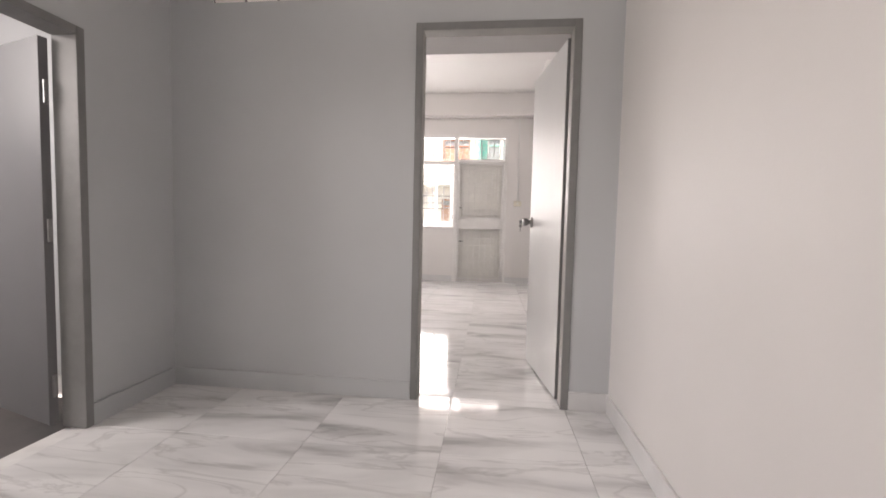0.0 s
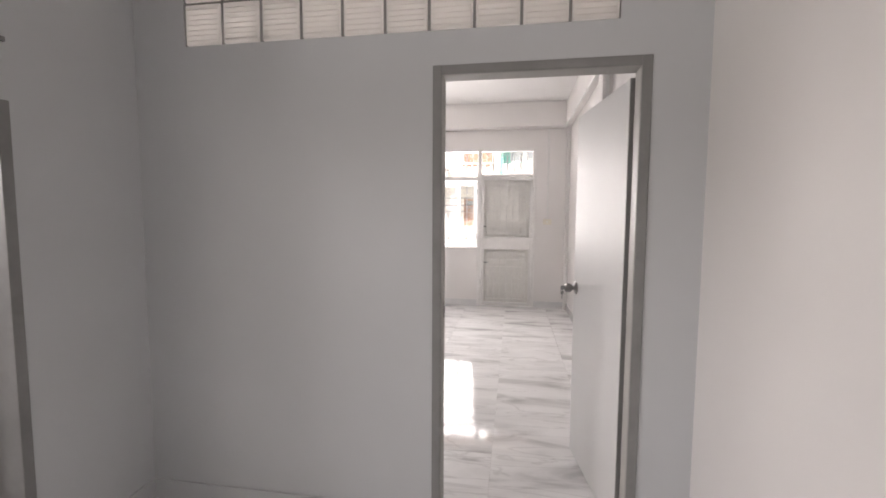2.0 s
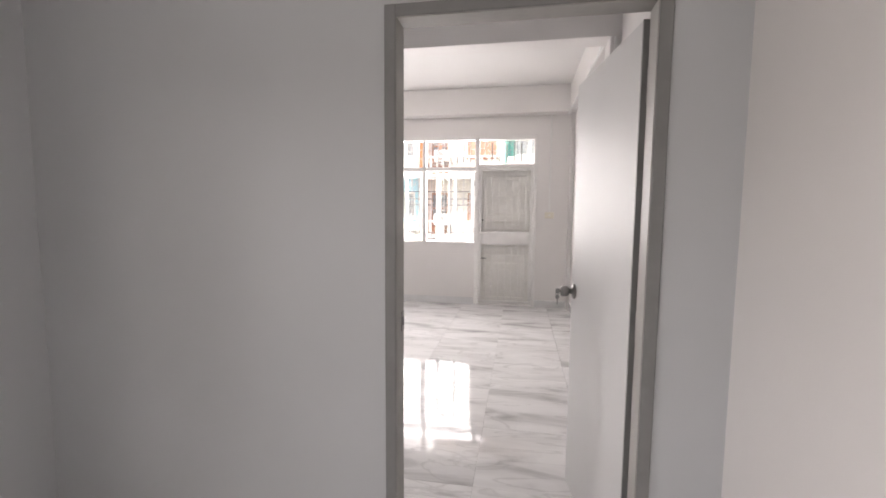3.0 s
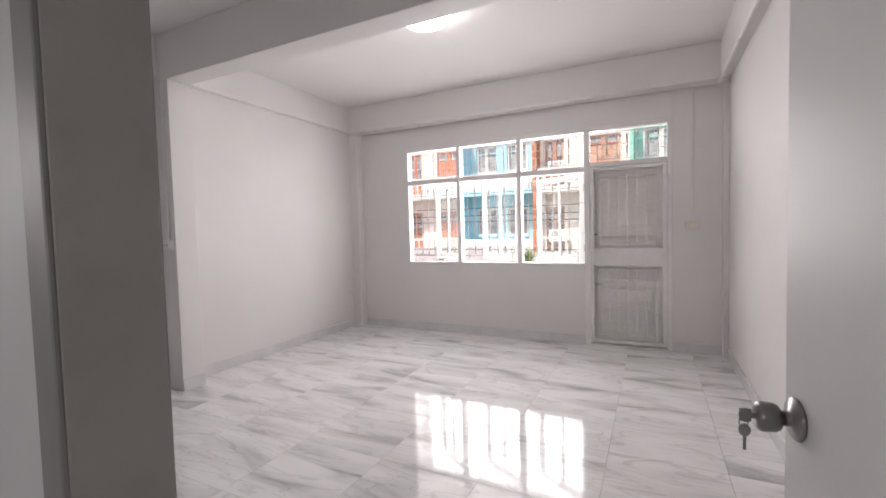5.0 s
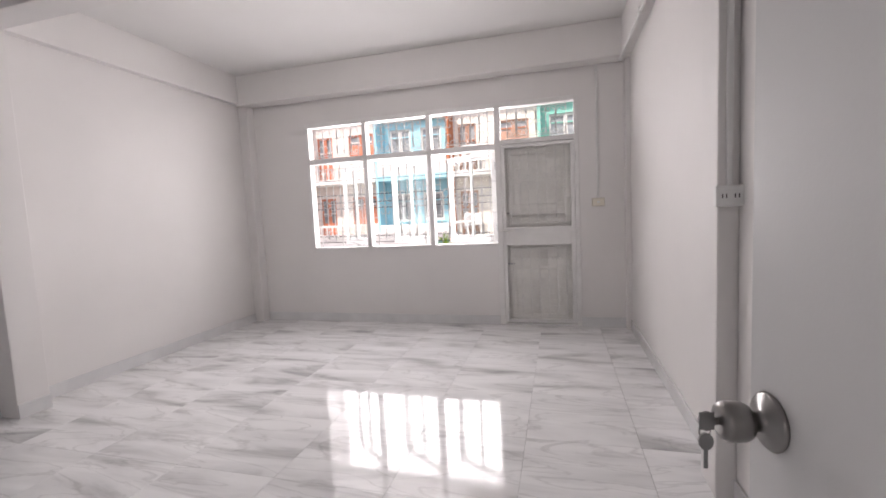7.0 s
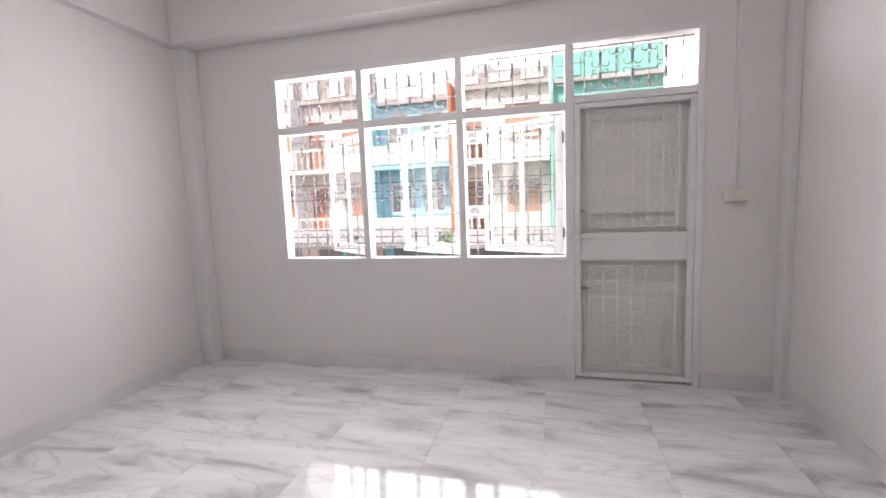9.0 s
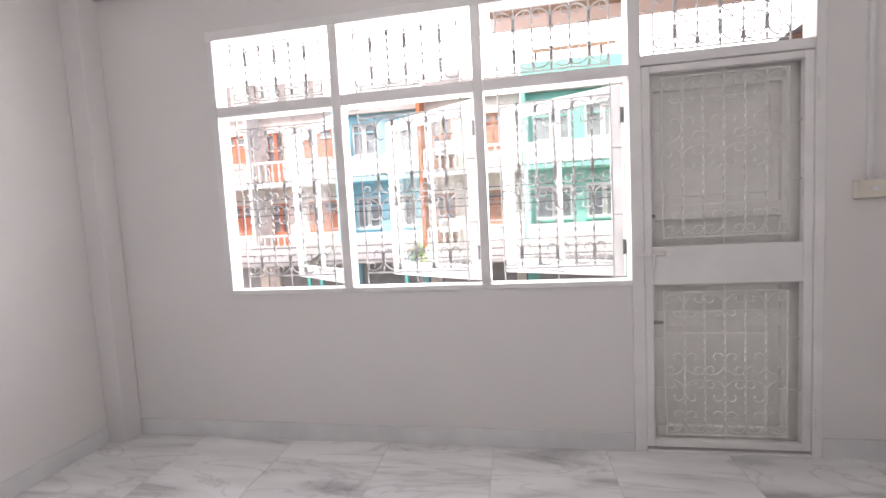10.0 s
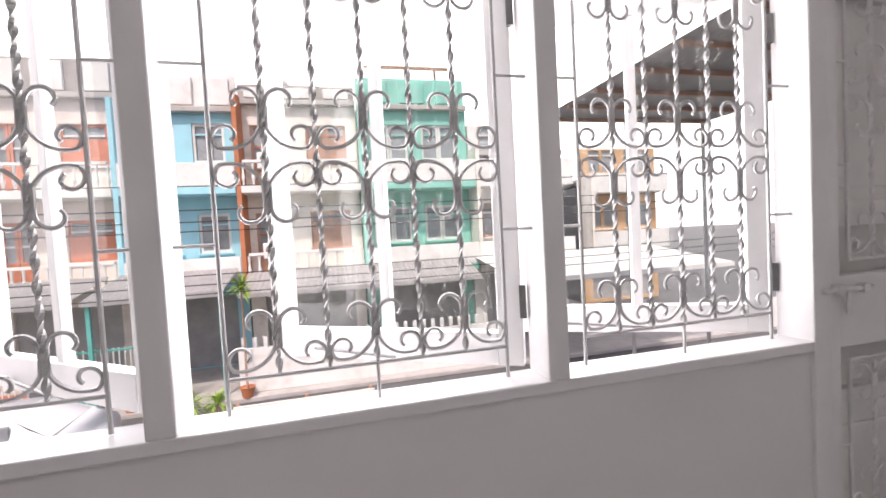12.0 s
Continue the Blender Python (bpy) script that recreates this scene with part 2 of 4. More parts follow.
def lathe(profile, sides=20, axis='z'):
    """A turned body: (radius, height) rows."""
    bm = bmesh.new()
    rings = []
    for r, h in profile:
        ring = []
        for k in range(sides):
            a = 2 * math.pi * k / sides
            p = (r * math.cos(a), r * math.sin(a), h)
            ring.append(bm.verts.new(p if axis == 'z' else ((h, p[0], p[1]) if axis == 'x' else (p[0], h, p[1]))))
        rings.append(ring)
    for a, b2 in zip(rings, rings[1:]):
        for k in range(sides):
            bm.faces.new((a[k], a[(k + 1) % sides], b2[(k + 1) % sides], b2[k]))
    bm.faces.new(rings[0])
    bm.faces.new(rings[-1])
    return bm


def tube(bm, pts, r, sides=5):
    """A bent rod through points."""
    rings = []
    for i, p in enumerate(pts):
        t = (Vector(pts[min(i + 1, len(pts) - 1)]) - Vector(pts[max(i - 1, 0)])).normalized()
        q = t.to_track_quat('Z', 'Y')
        rings.append([bm.verts.new(Vector(p) + q @ Vector((r * math.cos(2 * math.pi * k / sides), r * math.sin(2 * math.pi * k / sides), 0))) for k in range(sides)])
    for a, b2 in zip(rings, rings[1:]):
        # pick the twist that joins the rings straight
        off = min(range(sides), key=lambda o: (a[0].co - b2[o].co).length)
        for k in range(sides):
            bm.faces.new((a[k], a[(k + 1) % sides], b2[(k + 1 + off) % sides], b2[(k + off) % sides]))
    bm.faces.new(rings[0])
    bm.faces.new(rings[-1])
    return bm


# ---- the setting ----
XL, XR = -3.185, 1.322          # side walls of the front room
PF, PB = -4.871, -4.80         # the partition's two faces
HL, HR, HB = -1.213, 1.235, -10.4   # hall: side walls and back
ROOF, HROOF = 3.05, 2.95
BX0, BX1 = -3.0, -1.35        # bathroom


def setting(name, bm, mat, label, category):
    return tagged(part(name, bm, mat), label, category, kind="structure")


# window wall: the window, the door under its fanlight
setting("wall_north", pierced('x', XL, XR, 0, ROOF, 0, 0.12, [(-2.348, 0.0, 0.89, 2.43), (0.0, 0.838, 0.0, 2.43)]), WALL, "white painted wall round the wide window and balcony door", "wall")
setting("wall_west", boxed((XL - 0.12, PB, 0), (XL, 0.12, ROOF)), WALL, "plain white painted side wall of the front room", "wall")
setting("wall_east", boxed((XR, PB, 0), (XR + 0.12, 0.12, ROOF)), WALL, "plain white painted side wall behind the open door", "wall")
BLK0, BLKW, BLKN = -0.955, 0.1865, 10
setting("wall_partition", pierced('x', XL - 0.12, XR + 0.12, 0, ROOF, PF, PB, [(0.183, 1.030, 0, 2.012), (BLK0, BLK0 + BLKW * BLKN, 2.152, 2.152 + 2 * BLKW)]), HALL_SHADED, "grey white partition with a doorway and glass blocks", "wall")
setting("wall_hall_east", boxed((HR, HB, 0), (HR + 0.1, PF, HROOF)), WALL, "plain grey white wall beside the doorway", "wall")
LD0, LD1 = -6.2, -5.40
# the third hole is made up, it only holds the hall's fill lamp
setting("wall_hall_west", pierced('y', HB, PF, 0, HROOF, HL - 0.1, HL, [(LD0, LD1, 0, 1.787), (LD0 + 0.05, LD1 - 0.01, 2.0, 2.19), (-8.2, -7.3, 0.9, 2.2)]), HALL_SHADED, "grey white hall wall with bathroom doorway and added unseen light opening", "wall")
setting("wall_hall_south", boxed((HL - 0.1, HB - 0.1, 0), (HR + 0.1, HB, HROOF)), HALL_SHADED, "plain grey white wall at the back of the hall", "wall")
setting("wall_bathroom", pierced('y', -7.2, PF, -0.15, HROOF, BX0 - 0.1, BX0, [(-6.6, -5.8, 1.5, 2.3)]), WALL, "white bathroom wall, unseen, with an assumed small window", "wall")
setting("wall_bathroom_south", boxed((BX0, -7.2, -0.15), (HL - 0.1, -7.1, HROOF)), WALL, "white bathroom end wall", "wall")
bm = boxed((XL, PB, ROOF), (XR, 0, ROOF + 0.12))
setting("ceiling", bm, CEIL, "smooth white painted ceiling of the front room", "ceiling")
setting("ceiling_hall", boxed((BX0, HB, HROOF), (HR, PF, HROOF + 0.1)), CEIL, "smooth white painted ceiling of hall and bathroom", "ceiling")

# beams and columns
setting("beam_cross", boxed((XL, -2.765, 2.665), (XR, -2.565, ROOF), 0.006), WALL, "white painted concrete beam across the ceiling", "beam")
setting("beam_window", boxed((XL, -0.2, 2.70), (XR, 0, ROOF), 0.006), WALL, "white painted concrete beam above the window", "beam")
setting("beam_west", boxed((XL, PB, 2.71), (XL + 0.07, -2.765, ROOF), 0.004), WALL, "slim white beam along the side wall", "beam")
setting("beam_west", boxed((XL, -2.565, 2.71), (XL + 0.07, -0.2, ROOF), 0.004), WALL, "slim white beam along the side wall", "beam")
setting("beam_east", boxed((XR - 0.085, -2.565, 2.71), (XR, -0.2, ROOF), 0.004), WALL, "slim white beam along the side wall", "beam")
setting("column_west", boxed((XL, -2.765, 0), (-3.0, -2.565, 2.665), 0.006), WALL, "white square column carrying the cross beam", "column")
setting("column_east", boxed((XR - 0.08, -2.765, 0), (XR, -2.565, 2.665), 0.006), WALL, "white square column carrying the cross beam", "column")
setting("column_corner", boxed((XL, -0.13, 0), (-3.06, 0, 2.70), 0.006), WALL, "white corner column beside the window", "column")
setting("column_corner", boxed((1.275, -0.1, 0), (XR, 0, 2.70), 0.006), WALL, "white corner column beside the balcony door", "column")

# skirting of the same tile
for lo, hi in (((-3.06, -0.012, 0), (-0.037, 0, 0.1)), ((0.84, -0.012, 0), (1.275, 0, 0.1)),
               ((XL, -2.565, 0), (XL + 0.012, -0.13, 0.1)), ((XL, PB, 0), (XL + 0.012, -2.765, 0.1)),
               ((XR - 0.012, -2.565, 0), (XR, -0.1, 0.1)), ((XR - 0.012, PB, 0), (XR, -2.765, 0.1)),
               ((HL, PF - 0.012, 0), (0.183, PF, 0.1)), ((1.030, PF - 0.012, 0), (HR, PF, 0.1)),
               ((HR - 0.012, HB, 0), (HR, PF - 0.012, 0.1)), ((HL, LD1, 0), (HL + 0.012, PF - 0.012, 0.1)), ((HL, HB, 0), (HL + 0.012, LD0, 0.1)),
               ((-3.0, -2.765, 0), (-2.988, -2.565, 0.1))):
    setting("baseboard", boxed(lo, hi, 0.002), HALL_SHADED if hi[1] <= PF and lo[0] < 0.2 else SKIRT, "low grey white tile skirting along the wall", "baseboard")

floor = setting("floor", box(boxed((XL - 0.1, PF, -0.12), (XR + 0.1, 0.12, -0.006)), (HL - 0.1, HB, -0.12), (HR + 0.1, PF - 0.001, -0.006)), GROUT, "polished white marble tiles with grey veins", "floor")
setting("floor_bathroom", boxed((BX0, -7.1, -0.2), (HL - 0.13, PF, -0.14)), BATH_FLOOR, "dark lower bathroom floor", "floor")

# ---- partition door ----


def door_frame(name, u0, u1, top, w0, w1, axis, label):
    """A lining of two jambs and a head, standing a little proud of the wall on both sides."""
    ob = holder(name, label, "door frame", kind="structure")
    f = 0.038

    def slab(a, b2, c, d):
        e = 0.003 if min(b2 - a, d - c) > 0.02 else 0.0008
        return boxed((a, w0, c), (b2, w1, d), e) if axis == 'x' else boxed((w0, a, c), (w1, b2, d), e)
    part("jamb", slab(u0, u0 + f, 0, top), FRAME_GREY, ob)
    part("jamb", slab(u1 - f, u1, 0, top), FRAME_GREY, ob)
    part("head", slab(u0 + f, u1 - f, top - f, top), FRAME_GREY, ob)
    if axis != 'x':
        return ob
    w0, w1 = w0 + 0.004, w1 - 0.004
    # added thin boards: room light on the jambs put into a paler grey
    part("lining", slab(u0 + f, u0 + f + 0.003, 0, top - f), LINING_LIT, ob, "inner lining, grey paled for the room's light")
    part("lining", slab(u1 - f - 0.003, u1 - f, 0, top - f), LINING_LIT, ob, "inner lining, grey paled for the room's light")
    part("head_lining", slab(u0 + f + 0.003, u1 - f - 0.003, top - f - 0.003, top - f), LINING_LIT, ob, "inner lining, grey paled for the room's light")
    return ob


fr = door_frame("door_frame_1", 0.183, 1.030, 2.012, PF - 0.008, PB + 0.012, 'x', "grey painted wooden frame of the open doorway")
st = part("strike_plate", boxed((0.2235, -4.825, 0.955), (0.2265, -4.795, 1.025), 0.001), CHROME, fr, "small steel strike plate")
part("latch_hole", boxed((0.2263, -4.818, 0.975), (0.2275, -4.803, 1.005)), SLOT, st)

LEN = 0.703
door = holder("door_1", "satin white flush door standing open into the room", "door", (0.978, -4.765, 0), kind="structure", rz=98.5)
# the leaf runs along local +x from the hinge; local +y faces the room's left
part("leaf", boxed((0.0, -0.036, 0.012), (LEN, 0.0, 1.96), 0.002), LEAF, door)
part("hinge_edge", boxed((-0.004, -0.037, 0.012), (0.004, 0.001, 1.96)), FRAME_GREY, door, "dark grey painted door edge")
for z in (0.22, 1.0, 1.76):
    h = part("hinge", rod(bmesh.new(), (-0.012, -0.02, z - 0.05), (-0.012, -0.02, z + 0.05), 0.008, 10), STEEL_DARK, door, "dull steel hinge")
    part("hinge_leaf", boxed((-0.03, -0.024, z - 0.05), (0.0, -0.018, z + 0.05)), STEEL_DARK, h)
KX, KZ = LEN - 0.046, 0.992
knob = part("knob", lathe([(0.004, 0.0), (0.037, 0.0), (0.038, 0.004), (0.034, 0.009), (0.014, 0.014), (0.013, 0.03), (0.022, 0.036), (0.0255, 0.045), (0.026, 0.07), (0.022, 0.078), (0.012, 0.08)], 24, 'y'), CHROME, door, "round brushed steel knob with keys in it", True)
knob.location, knob.scale = (KX, 0.0, KZ), (1, 0.8, 1)
key = part("key", boxed((-0.0012, 0.08, -0.005), (0.0012, 0.095, 0.005)), CHROME, knob)
part("key_bow", rod(boxed((-0.0012, 0.086, -0.012), (0.0012, 0.11, 0.012), 0.001), (-0.002, 0.098, 0), (0.002, 0.098, 0), 0.013, 14), STEEL_DARK, knob)
bm = boxed((-0.001, 0.096, -0.065), (0.001, 0.102, -0.03))
rod(bm, (-0.0015, 0.099, -0.028), (0.0015, 0.099, -0.028), 0.012, 12)
part("spare_key", bm, STEEL_DARK, knob, "spare key hanging on the ring")
ring_pts = [(0.0, 0.101 + 0.009 * math.cos(a), -0.014 + 0.009 * math.sin(a)) for a in [2 * math.pi * k / 14 for k in range(15)]]
part("key_ring", tube(bmesh.new(), ring_pts, 0.0012), STEEL_DARK, knob)
back = part("back_knob", lathe([(0.004, 0.0), (0.037, 0.0), (0.034, -0.009), (0.013, -0.014), (0.013, -0.03), (0.0255, -0.045), (0.024, -0.072), (0.01, -0.078)], 24, 'y'), CHROME, door, "round brushed steel knob", True)
back.location = (KX, -0.036, KZ)
part("latch", boxed((LEN, -0.024, KZ - 0.02), (LEN + 0.008, -0.012, KZ + 0.02), 0.002), CHROME, door)

# glass blocks above the partition
blocks = holder("glass_block_panel", "two rows of ribbed glass blocks above the doorway", "glass block", kind="structure")
for j in range(2):
    for i in range(BLKN):
        x, z = BLK0 + BLKW * (i + 0.5), 2.152 + BLKW * (j + 0.5)
        bm = boxed((-0.088, -0.032, -0.088), (0.088, 0.032, 0.088), 0.008)
        for k in range(7):
            u = -0.066 + 0.022 * k
            rod(bm, (-0.075, -0.032, u), (0.075, -0.032, u), 0.004, 6)
        o = part("glass_block", bm, BLOCK, blocks)
        o.location = (x, (PF + PB) / 2, z)
grid = bmesh.new()
for j in range(3):
    z = 2.152 + BLKW * j
    box(grid, (BLK0, PF + 0.012, z - 0.005), (BLK0 + BLKW * BLKN, PB - 0.012, z + 0.005))
part("mortar_bed", grid, MORTAR, blocks)
for i in range(BLKN + 1):
    x = BLK0 + BLKW * i
    part("mortar_joint", boxed((x - 0.006, PF + 0.008, 2.152), (x + 0.006, PB - 0.008, 2.152 + 2 * BLKW)), MORTAR, blocks)

# bathroom door, standing open into the bathroom
door_frame("door_frame_2", LD0, LD1, 1.787, HL - 0.112, HL + 0.012, 'y', "grey painted frame of the bathroom doorway")
d2 = holder("door_2", "grey bathroom door standing ajar, light through its hinge gap", "door", (HL - 0.118, LD1 - 0.062, 0), kind="structure", rz=163)
part("leaf", boxed((0.012, -0.0175, 0.02), (0.66, 0.0175, 1.735), 0.002), BATH_DOOR_SHADED, d2)
for z in (0.2, 0.9, 1.5):
    part("hinge", rod(bmesh.new(), (0.0, 0.0, z - 0.05), (0.0, 0.0, z + 0.05), 0.009, 10), STEEL_DARK, d2, "dull steel hinge")
    part("hinge_plate", boxed((-0.004, -0.003, z - 0.05), (0.03, 0.003, z + 0.05)), STEEL_DARK, d2)
vent = holder("vent_window", "small glazed vent above the bathroom door", "window", kind="structure")
part("pane", boxed((HL - 0.06, LD0 + 0.05, 2.0), (HL - 0.05, LD1 - 0.01, 2.19)), GLASS, vent)
part("sill", boxed((HL - 0.1, LD0 + 0.03, 1.985), (HL + 0.012, LD1, 2.0)), FRAME_GREY, vent)

# ---- window with fanlights, casements and grilles ----
WX = [-2.348, -1.572, -0.782, -0.005, 0.838]
WB, WT, WTOP = 0.89, 1.972, 2.43
win = holder("window_1", "wide white wooden window with fanlights and casements pushed open", "window", kind="structure")
Y0, Y1 = -0.012, 0.09
part("sill_rail", boxed((WX[0], Y0, WB), (WX[3] - 0.03, Y1, WB + 0.028), 0.004), WHITE, win)
part("top_rail", boxed((WX[0], Y0, WTOP - 0.05), (WX[4], Y1, WTOP), 0.004), WHITE, win)
part("side_post", boxed((WX[0], Y0, WB + 0.028), (WX[0] + 0.04, Y1, WTOP - 0.05), 0.004), WHITE, win)
part("side_post", boxed((WX[4] - 0.045, Y0, 0.0), (WX[4], Y1, WTOP - 0.05), 0.004), WHITE, win)
part("side_post", boxed((WX[3] - 0.03, Y0, 0.0), (WX[3] + 0.03, Y1, WTOP - 0.05), 0.004), WHITE, win)
for x in WX[1:3]:
    part("mullion", boxed((x - 0.026, Y0, WB + 0.028), (x + 0.026, Y1, WTOP - 0.05), 0.004), WHITE, win)
edges = [(WX[0] + 0.04, WX[1] - 0.026), (WX[1] + 0.026, WX[2] - 0.026), (WX[2] + 0.026, WX[3] - 0.03), (WX[3] + 0.03, WX[4] - 0.045)]
for x0, x1 in edges[:3]:
    part("transom", boxed((x0, Y0 + 0.002, WT - 0.03), (x1, Y1, WT + 0.03), 0.004), WHITE, win)
part("transom", boxed((edges[3][0], Y0 + 0.002, 1.985), (edges[3][1], Y1, 2.035), 0.004), WHITE, win)

# casements hung on their right-hand post, opening outwards
for (x0, x1), turn in zip(edges[:3], (38, 32, 27)):
    w, h = x1 - x0 - 0.008, WT - 0.03 - WB - 0.028 - 0.012
    cas = bmesh.new()
    s = 0.062
    box(cas, (-w, -0.018, 0), (-w + s, 0.018, h), 0.003)
    box(cas, (-s, -0.018, 0), (0, 0.018, h), 0.003)
    box(cas, (-w + s, -0.018, 0), (-s, 0.018, s + 0.02), 0.003)
    box(cas, (-w + s, -0.018, h - s), (-s, 0.018, h), 0.003)
    box(cas, (-w / 2 - 0.014, -0.013, s + 0.02), (-w / 2 + 0.014, 0.013, h - s), 0.002)
    c = part("casement", cas, WHITE, win, "white wooden casement pushed open")
    c.matrix_basis = pose(x1 - 0.004, 0.105, WB + 0.034, 0, 0, -turn)
    for a, b2 in ((-w + s, -w / 2 - 0.014), (-w / 2 + 0.014, -s)):
        g = part("pane", boxed((a, -0.002, s + 0.02), (b2, 0.002, h - s)), GLASS, c)
        g.visible_shadow = False
    part("stay", rod(bmesh.new(), (-w * 0.8, -0.03, 0.03), (-w * 0.45, -0.05, 0.02), 0.004), STEEL_DARK, c)
    part("hinge", boxed((-0.004, -0.026, 0.12), (0.012, -0.016, 0.2)), STEEL_DARK, c)
    part("hinge", boxed((-0.004, -0.026, h - 0.2), (0.012, -0.016, h - 0.12)), STEEL_DARK, c)


def twisted(bm, x, z0, z1, r=0.0055, pitch=0.045, y=0.0):
    """A square bar twisted about its own length."""
    n = max(2, int((z1 - z0) / (pitch / 8)))
    rings = []
    for i in range(n + 1):
        a0 = 2 * math.pi * i / 8 / 2
        z = z0 + (z1 - z0) * i / n
        ring = []
        for k in range(4):
            rr = r * (1.35 if k % 2 else 0.75)
            a = a0 + k * math.pi / 2
            ring.append(bm.verts.new((x + rr * math.cos(a), y + rr * math.sin(a), z)))
        rings.append(ring)
    for p, q in zip(rings, rings[1:]):
        for k in range(4):
            bm.faces.new((p[k], p[(k + 1) % 4], q[(k + 1) % 4], q[k]))
    bm.faces.new(rings[0])
    bm.faces.new(rings[-1])
    return bm


def spiral(cx, cz, r0, r1, a0, a1, n=12):
    return [(cx + (r0 + (r1 - r0) * i / n) * math.cos(a0 + (a1 - a0) * i / n), 0.0, cz + (r0 + (r1 - r0) * i / n) * math.sin(a0 + (a1 - a0) * i / n)) for i in range(n + 1)]


def lyre(x, z, p, up, side, r=0.0042):
    """One arm of a lyre: a curl beside the bar, a bow down to the next bar and a curl there."""
    s, k = side, p / 0.09
    top = spiral(0.034 * k, 0.098 * k, 0.013 * k, 0.03 * k, radians(-40), radians(200), 12)
    bow = spiral(0.061 * k, 0.072 * k, 0.059 * k, 0.059 * k, radians(190), radians(285), 8)
    end = spiral(0.062 * k, 0.036 * k, 0.026 * k, 0.011 * k, radians(-62), radians(230), 12)
    pts = [(x + s * a, 0.0, z + up * c) for a, _, c in top + bow[1:] + end]
    return tube(bmesh.new(), pts, r)


def grille(name, x0, x1, z0, z1, y, label, bands, ties, bars=5, margin=0.075):
    """An iron grille: two side rods, rails, twisted bars and scroll bands; bands are (height, up)."""
    ob = holder(name, label, "window grille", (0, y, 0), "scrolled iron grilles")
    a, b2 = x0 + margin, x1 - margin
    p = (b2 - a) / (bars + 1)
    part("side_rod", rod(bmesh.new(), (a, 0, z0 + 0.004), (a, 0, z1 - 0.004), 0.0045), IRON_BACKLIT, ob)
    part("side_rod", rod(bmesh.new(), (b2, 0, z0 + 0.004), (b2, 0, z1 - 0.004), 0.0045), IRON_BACKLIT, ob)
    lo, hi = z0 + ties[0], z1 - ties[1]
    part("rail", rod(bmesh.new(), (a, 0, lo), (b2, 0, lo), 0.0045), IRON_BACKLIT, ob)
    part("rail", rod(bmesh.new(), (a, 0, hi), (b2, 0, hi), 0.0045), IRON_BACKLIT, ob)
    for k in range(1, bars + 1):
        part("bar", twisted(bmesh.new(), a + k * p, lo, hi), IRON_BACKLIT, ob, "twisted iron bar")
    for z, up in bands:
        for k in range(1, bars + 1, 2):
            for s in (-1, 1):
                part("scroll", lyre(a + k * p, z, p, up, s), IRON_BACKLIT, ob)
    part("tie", rod(bmesh.new(), ((a + b2) / 2, 0, z0), ((a + b2) / 2, 0, lo), 0.004), IRON_BACKLIT, ob)
    for f in (0.334, 0.671):
        z = z0 + (z1 - z0) * f
        part("tie", rod(bmesh.new(), (x0, 0, z), (a, 0, z), 0.0035), IRON_BACKLIT, ob)
        part("tie", rod(bmesh.new(), (b2, 0, z), (x1, 0, z), 0.0035), IRON_BACKLIT, ob)
    return ob


for x0, x1 in edges[:3]:
    lo, hi = WB + 0.028, WT - 0.03
    mid = lo + 0.075 + (hi - lo - 0.14) * 0.495
    grille("window_grille", x0, x1, lo, hi, 0.045, "white painted iron grille with twisted bars and scrolls",
           [(lo + 0.075, 1), (hi - 0.065, -1), (mid, 1), (mid, -1)], (0.075, 0.065))
for x0, x1 in edges:
    lo, hi = WT + 0.03, WTOP - 0.05
    if x1 > 0.5:
        lo = 2.035
    grille("fanlight_grille", x0, x1, lo, hi, 0.045, "white painted iron fanlight grille with low scrolls", [(lo + 0.03, 1), (hi - 0.02, -1)], (0.03, 0.02))

# ---- balcony door: steel grille gate before a weathered wooden door ----
gx0, gx1 = edges[3]
gate = holder("grille_gate", "white steel grille gate closed over the balcony door", "gate", (0, 0.012, 0))
part("stile", boxed((gx0 + 0.002, -0.018, 0.03), (gx0 + 0.042, 0.018, 1.98), 0.003), WHITE, gate)
part("stile", boxed((gx1 - 0.042, -0.018, 0.03), (gx1 - 0.002, 0.018, 1.98), 0.003), WHITE, gate)
part("top_bar", boxed((gx0 + 0.042, -0.018, 1.945), (gx1 - 0.042, 0.018, 1.98), 0.003), WHITE, gate)
part("bottom_bar", boxed((gx0 + 0.042, -0.018, 0.03), (gx1 - 0.042, 0.018, 0.065), 0.003), WHITE, gate)
part("lock_plate", boxed((gx0 + 0.042, -0.016, 0.888), (gx1 - 0.042, 0.016, 1.085), 0.003), WHITE, gate, "broad white sheet steel lock rail")
bolt = part("bolt", rod(bmesh.new(), (gx0 - 0.035, -0.03, 1.05), (gx0 + 0.14, -0.03, 1.05), 0.007), IRON_W, gate, "white sliding bolt")
part("bolt_handle", rod(bmesh.new(), (gx0 + 0.05, -0.03, 1.05), (gx0 + 0.05, -0.034, 0.985), 0.006), IRON_W, bolt)
for x in (gx0 + 0.02, gx0 + 0.11):
    part("bolt_loop", boxed((x - 0.012, -0.04, 1.037), (x + 0.012, -0.018, 1.063), 0.003), IRON_W, bolt)
for z in (0.2, 1.05, 1.8):
    part("gate_hinge", rod(bmesh.new(), (gx1 + 0.004, -0.024, z - 0.05), (gx1 + 0.004, -0.024, z + 0.05), 0.009, 10), WHITE, gate)
ia, ib = gx0 + 0.1, gx1 - 0.1
ip = (ib - ia) / 6
